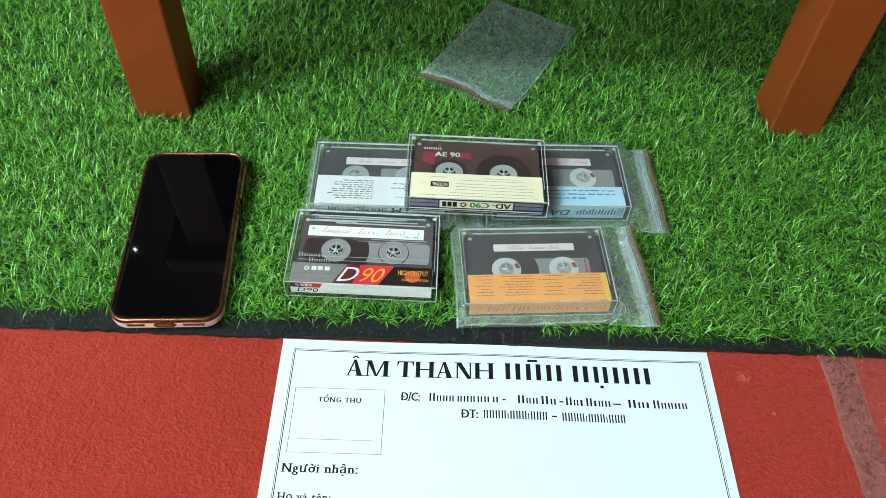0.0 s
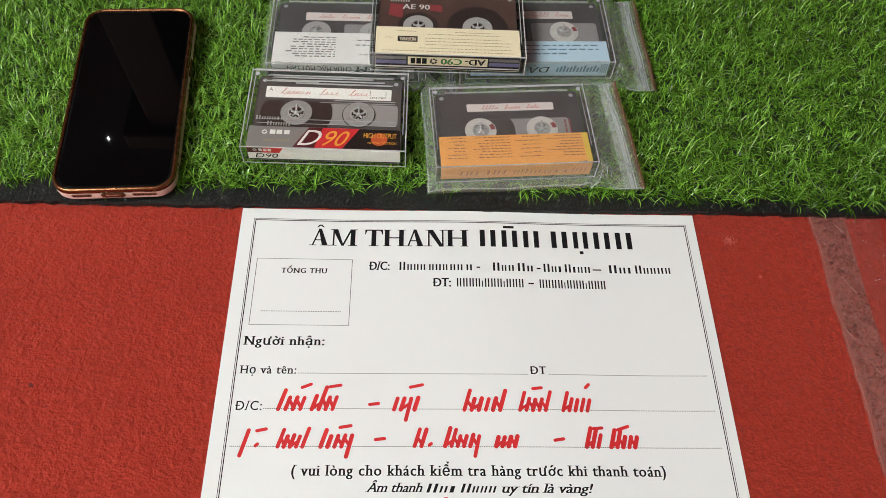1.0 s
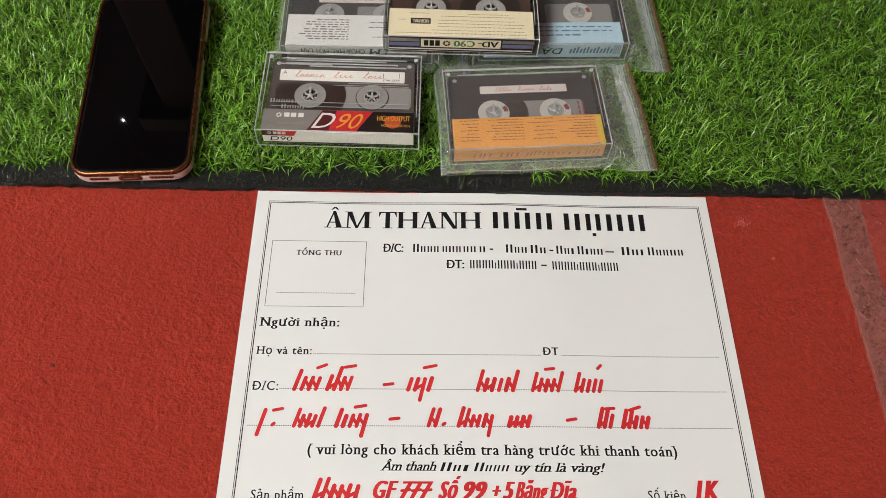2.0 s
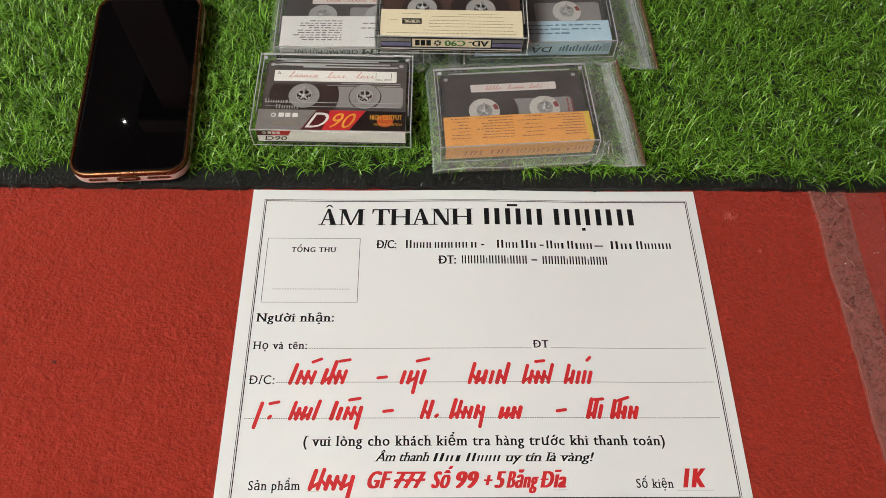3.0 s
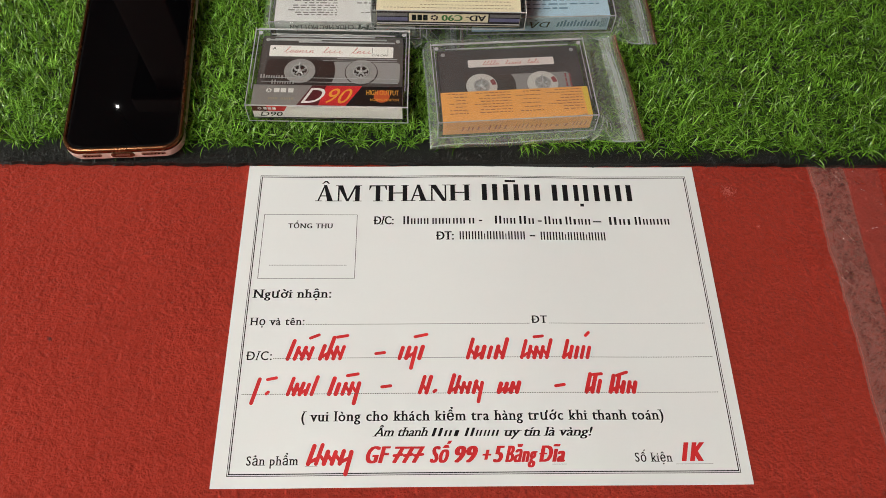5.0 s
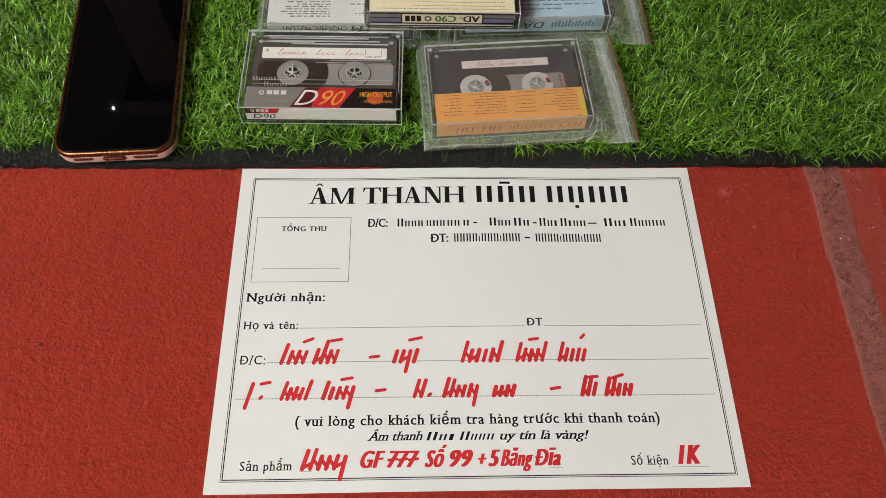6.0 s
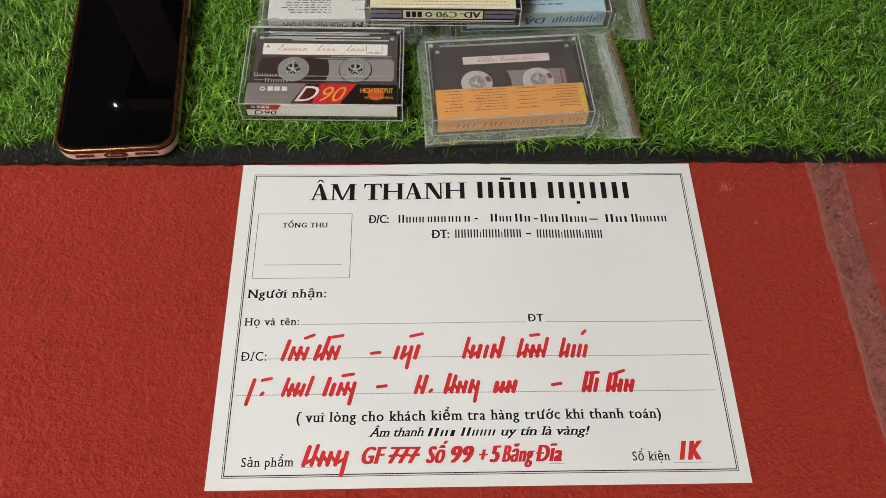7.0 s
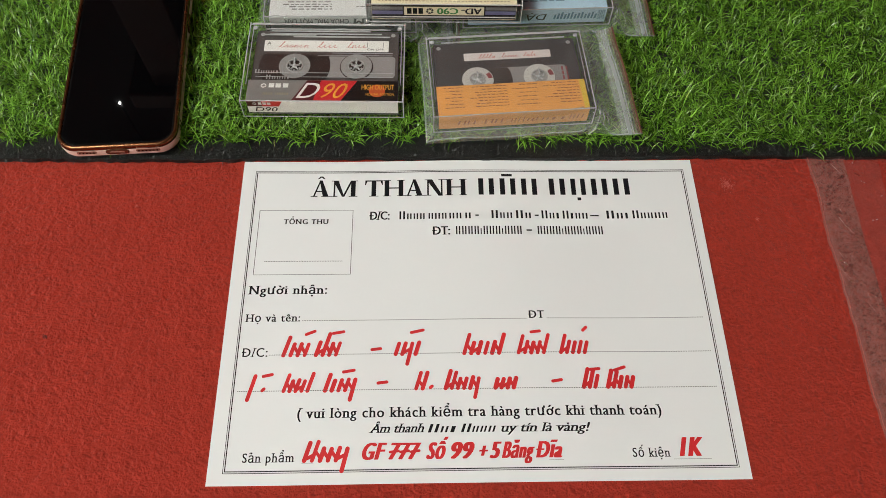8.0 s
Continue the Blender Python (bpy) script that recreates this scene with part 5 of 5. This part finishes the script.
            rings.append([(ax, ay, za - 0.1), (ax, ay, za + rise), (bx, by, zb + rise), (bx, by, zb - 0.1)])
        loops(bm, rings)
        part(name, bm, material, bag, label)
    def seam(name, v):
        bm = bmesh.new()
        rings = []
        for i in range(91):
            u = i / 90
            (ax, ay), (bx, by) = outline(u, v), outline(u, v + (0.010 if v < 0.5 else -0.010))
            z = height(bx, by, u, v)
            rings.append([(ax, ay, z - 0.15), (ax, ay, z + 0.15), (bx, by, z + 0.15), (bx, by, z - 0.15)])
        loops(bm, rings)
        part(name, bm, SEAM, bag, "pale welded seam")
    seam("seam", 0.0)
    seam("seam", 1.0)
    # sharp folds fanning out from the corners of the case towards the mouth, whitened as glints
    rng = random.Random(int(seed * 10))
    for sy in (1, -1) if filled else ():
        for k in range(4):
            a = sy * (0.15 + 0.42 * k + rng.uniform(-0.12, 0.12))
            start, long, w = rng.uniform(1.5, 3.5), rng.uniform(5.0, 13.0), rng.uniform(0.28, 0.5)
            bm, rings = bmesh.new(), []
            for i in range(9):
                t = i / 8
                d, aa = start + long * t, a + 0.25 * sy * t * t
                px, py = 56.0 + d * math.cos(aa), sy * 35.5 + d * math.sin(aa) * 0.62
                z = height(px, py, min(1.0, (px - x0) / (x1 - x0)), min(1.0, max(0.0, (py - y0) / (y1 - y0))))
                ww = w * math.sin(math.pi * (0.06 + 0.88 * t))
                nx, ny = -math.sin(aa) * ww, math.cos(aa) * ww
                rings.append([(px - nx, py - ny, z), (px, py, z + 1.5 * ww), (px + nx, py + ny, z)])
            loops(bm, rings)
            part("fold", bm, FOLD_GLINT, bag, "sharp fold in the film, whitened for its glint")
    strip("bottom_fold", x0, x0 + 0.9, 0.12, SEAM, "pale folded edge")
    strip("zip_band", 72.5, 80.5, 0.15, ZIP_SOFT, "soft milky press-seal band")
    strip("zip_profile", 76.8, 79.2, 0.45, ZIP_MILKY, "milky press-seal ridge")
    strip("zip_profile", 80.3, 80.9, 0.5, ZIP_MILKY, "milky press-seal ridge")
    strip("brown_band", 83.0, 84.3, 0.6, ZIP_BROWN, "brownish folded band along the mouth")
    strip("mouth_line", 84.9, 85.9, 0.8, ZIP_RED, "reddish brown line along the mouth")


# ---- phone ----
def phone():
    x, y, z, r = PHONE
    ph = thing("smartphone", pose(x, y, z, 0, 0, r) @ pose(0, 0, 0, 2.0), "smartphone with a dark screen in a copper-rimmed case on the turf", "phone")
    bm = bmesh.new()
    prism(bm, rrect(71.8, 152.8, 10.5, 8), 1.4, 9.0, 0.5)
    part("body", bm, PHONE_BODY, ph)
    bm = bmesh.new()
    prism(bm, rrect(71.3, 152.3, 10.2, 8), 9.0, 9.35, 0.15)
    screen = part("bezel", bm, PHONE_BEZEL, ph, "black screen border")
    bm = bmesh.new()
    prism(bm, rrect(68.9, 149.9, 9.2, 8), 9.36, 9.6, 0.08)
    part("screen", bm, PHONE_GLASS, ph, "dark glossy screen")
    bm = bmesh.new()
    prism(bm, rrect(14, 1.0, 0.5, 4, 0, 73.6), 9.36, 9.5)
    part("earpiece", bm, BROWN_HOLE, ph)

    def band(name, profile, material, label):
        bm = bmesh.new()
        loops(bm, [[(*p, h) for p in rrect(w, l, rr, 10)] for w, l, rr, h in profile], close=True)
        return part(name, bm, material, ph, label, smooth=material is COPPER)
    band("case_side", [(73.2, 154.4, 11.2, 0.3), (75.6, 156.8, 12.6, 0.3), (76.6, 157.8, 13.0, 1.6), (77.0, 158.2, 13.2, 4.5), (76.8, 158.0, 13.1, 7.0), (73.2, 154.4, 11.2, 7.0)], SILICONE, "milky pink silicone side")
    rim = band("case_rim", [(72.2, 153.4, 10.9, 7.05), (76.9, 158.1, 13.1, 7.05), (76.9, 158.1, 13.1, 8.9), (76.0, 157.2, 12.7, 10.0), (74.6, 155.8, 12.0, 10.5), (73.0, 154.2, 11.2, 10.4), (71.6, 152.8, 10.6, 9.7)], COPPER, "shiny copper plated rim")
    bm = bmesh.new()
    prism(bm, rrect(73.4, 154.6, 11.3, 8), 0, 1.3, 0.3)
    part("case_back", bm, SILICONE, ph)
    for x0, w, n in ((-19.5, 11, 5), (19.5, 14, 6)):
        bm = bmesh.new()
        prism(bm, rrect(w + 1.5, 2.7, 1.3, 5, x0, 5.0), 78.2, 79.35)
        for v in bm.verts:
            v.co.y, v.co.z = -v.co.z, v.co.y
        bmesh.ops.recalc_face_normals(bm, faces=bm.faces[:])
        slot = part("speaker_slot", bm, BROWN_HOLE, ph, "brown slotted speaker opening")
        for k in range(n):
            bm = bmesh.new()
            prism(bm, circle(x0 - w / 2 + w * (k + 0.5) / n, 0, 0.6, 10), 0, 0.2)
            for v in bm.verts:
                v.co.y, v.co.z = -79.4 - v.co.z, 5.0 + v.co.y
            part("speaker_hole", bm, PHONE_BEZEL, slot)
    bm = bmesh.new()
    prism(bm, rrect(15.0, 4.4, 2.0, 6, 0, 4.9), 78.0, 79.6, 0.3)
    for v in bm.verts:
        v.co.y, v.co.z = -v.co.z, v.co.y
    bmesh.ops.recalc_face_normals(bm, faces=bm.faces[:])
    port = part("port_frame", bm, PORT_BROWN, ph, "copper framed charging port")
    bm = bmesh.new()
    box(bm, -4.6, 4.6, -79.8, -79.0, 4.2, 5.7, 0.3, 2)
    part("port_opening", bm, BROWN_HOLE, port)
    for xx, ya, yb in ((38.4, 18, 34), (-38.4, 22, 32), (-38.4, 36, 46)):
        bm = bmesh.new()
        box(bm, xx - 0.7, xx + 0.7, ya, yb, 3.4, 6.4, 0.5, 2)
        part("side_button", bm, COPPER, ph)


# ---- bench ----
def bench():
    b = thing("wooden_bench", pose(0, 0, 0), "red-brown stained wooden bench standing on the turf", "bench")
    for x, y in LEGS:
        bm = bmesh.new()
        box(bm, -1000 * LEG / 2, 1000 * LEG / 2, -1000 * LEG / 2, 1000 * LEG / 2, 4.3, 250, 2.0, 2)
        leg = part("leg", bm, WOOD, b, "square stained wooden leg")
        leg.matrix_basis = pose(x, y, 0, 0, 0, 1.0)
    # board and rails are out of view; their height places the shade beneath
    bm = bmesh.new()
    box(bm, -330, 320, 415, 905, 250.5, 276, 3, 2)
    part("top_board", bm, WOOD, b)
    for y in (450, 862):
        bm = bmesh.new()
        box(bm, -256, 245, y - 10, y + 14, 196, 249, 2)
        part("rail", bm, WOOD, b)


# ---- plastic film on the carpet ----
def floor_film():
    film = thing("plastic_film", pose(0, 0, 0), "wrinkled clear plastic film taped to the red carpet", "plastic film")
    for name, x_in, x_out, base, material, seed, label in (("tape", 227.6, 250.5, 0.9, TAPE_FILM, 4, "dull adhesive tape strip"), ("sheet", 228.2, 273, 1.6, FLOOR_FILM, 9, "clear wrinkled film")):
        bm = bmesh.new()
        nx, ny = (14, 150) if name == "tape" else (150, 150)
        grid = []
        for j in range(ny + 1):
            y = -160 + 371 * j / ny
            row = []
            edge = x_in + 1.6 * noise.noise((y * 0.03, seed, 0)) + 0.7 * noise.noise((y * 0.12, seed, 2))
            out = x_out + 2.5 * noise.noise((y * 0.02, seed, 5)) + 2.5 * smooth01((y - 170) / 40)
            for i in range(nx + 1):
                x = edge + (out - edge) * i / nx
                z = base + 0.5 * abs(noise.noise((x * 0.05, y * 0.02, seed))) + 0.35 * abs(noise.noise((x * 0.16, y * 0.11, seed + 2)))
                row.append(bm.verts.new((x, y, z)))
            grid.append(row)
        for j in range(ny):
            for i in range(nx):
                bm.faces.new((grid[j][i], grid[j][i + 1], grid[j + 1][i + 1], grid[j + 1][i]))
        part(name, bm, material, film, label, smooth=True)
    rng = random.Random(8)
    # dark flecks laid over the tape for the shade in its pits
    bm = bmesh.new()
    for k in range(3000):
        y = rng.uniform(-60, 210)
        x = rng.uniform(230, 249)
        if noise.noise((x * 0.12, y * 0.09, 3.0)) < rng.uniform(-0.9, 0.25):
            continue
        a, l, w = rng.uniform(-0.5, 0.7), rng.uniform(0.3, 1.2), rng.uniform(0.18, 0.42)
        capsule(bm, x, y, x + l * math.cos(a), y + l * math.sin(a), w, 2.75, 3)
    tagged(part("specks", bm, SPECK, film, "dark flecks drawn for the shaded pits of the tape"), kind="stuff")
    # pale cut edge of the tape
    bm = bmesh.new()
    last = None
    for j in range(151):
        y = -160 + 371 * j / 150
        p = (227.9 + 1.6 * noise.noise((y * 0.03, 4, 0)) + 0.7 * noise.noise((y * 0.12, 4, 2)), y)
        if last:
            capsule(bm, *last, *p, 0.24, 2.9 + 0.01 * (j % 2), 3)
        last = p
    part("tape_edge", bm, TAPE_EDGE, film, "pale cut edge")
    for k in range(22):
        bm = bmesh.new()
        x, y, l = rng.uniform(229, 246), rng.uniform(-40, 205), rng.uniform(2, 11)
        a = rng.uniform(-1.25, -0.75)
        capsule(bm, x, y, x + l * math.cos(a) * 0.7, y + l * math.sin(a), rng.uniform(0.07, 0.14), 2.85, 3)
        part("scratch", bm, SCRATCH, film, "pale scratch")
    # small raised creases in the sheet, hazed white to stand for its sparkles
    for k in range(26):
        bm = bmesh.new()
        x, y = rng.uniform(252, 271), rng.uniform(-50, 207)
        a, l, w = rng.uniform(-0.6, 0.9), rng.uniform(0.6, 2.4), rng.uniform(0.25, 0.45)
        dx, dy = math.cos(a) * l, math.sin(a) * l
        nx, ny = -math.sin(a) * w, math.cos(a) * w
        p = [bm.verts.new(c) for c in ((x, y, 2.2), (x + dx, y + dy, 2.2), (x + 0.5 * dx + nx, y + 0.5 * dy + ny, 2.2), (x + 0.5 * dx - nx, y + 0.5 * dy - ny, 2.2), (x + 0.3 * dx, y + 0.3 * dy, 3.0), (x + 0.7 * dx, y + 0.7 * dy, 2.9))]
        for f in ((0, 3, 4), (3, 5, 4), (3, 1, 5), (1, 2, 5), (2, 4, 5), (2, 0, 4)):
            bm.faces.new([p[i] for i in f])
        part("crease", bm, CREASE_GLINT, film, "small crease whitened for its glint")


# ---- lint on the carpet ----
def lint(x, y, spread, count, seed, material=LINT, label="pale pink lint fibres on the red carpet"):
    """A loose tuft of fibres."""
    tuft = thing("lint", pose(x, y, 0.0), label, "lint", "bits of lint")
    rng = random.Random(seed)
    bm = bmesh.new()
    for k in range(count):
        px, py, a, h = rng.gauss(0, spread), rng.gauss(0, spread), rng.uniform(0, 6.28), rng.uniform(0.6, 1.5)
        last = (px, py, 0.4)
        for n in range(4):
            a += rng.uniform(-0.7, 0.7)
            p = (last[0] + 0.32 * math.cos(a), last[1] + 0.32 * math.sin(a), h if n in (1, 2) else 0.8)
            nx, ny = -0.09 * math.sin(a), 0.09 * math.cos(a)
            bm.faces.new([bm.verts.new(c) for c in ((last[0] - nx, last[1] - ny, last[2]), (last[0] + nx, last[1] + ny, last[2]), (p[0] + nx, p[1] + ny, p[2]), (p[0] - nx, p[1] - ny, p[2]))])
            last = p
    tagged(part("fibres", bm, material, tuft, "tangled fibres"), kind="stuff")


# lettering first, while the scene is light
paper_form()
striped_case()
orange_case()
white_case()
blue_case()
cream_case()
phone()
bench()
floor_film()
zip_bag(at("orange"), "clear zip bag holding the case with the orange card", True, 15.0, 2.3)
zip_bag(at("blue"), "clear zip bag holding the case with the light blue card", True, 5.0, 7.7)
zip_bag(at("white"), "clear zip bag holding the case with the white card", True, 2.0, 12.1)
zip_bag(pose(0.0185, 0.5415, 0.0105, 0, 0, -119.4), "empty clear zip bag lying flat under the bench", False, 0.0, 17.9)
lint(0.170, 0.191, 2.0, 130, 3)
lint(0.185, 0.164, 0.25, 14, 4)
lint(-0.2527, 0.0872, 0.45, 26, 5, SPECK, "small dark crumb of dirt on the red carpet")
lint(-0.2141, 0.1766, 0.12, 6, 6)
turf()
carpet_nap()
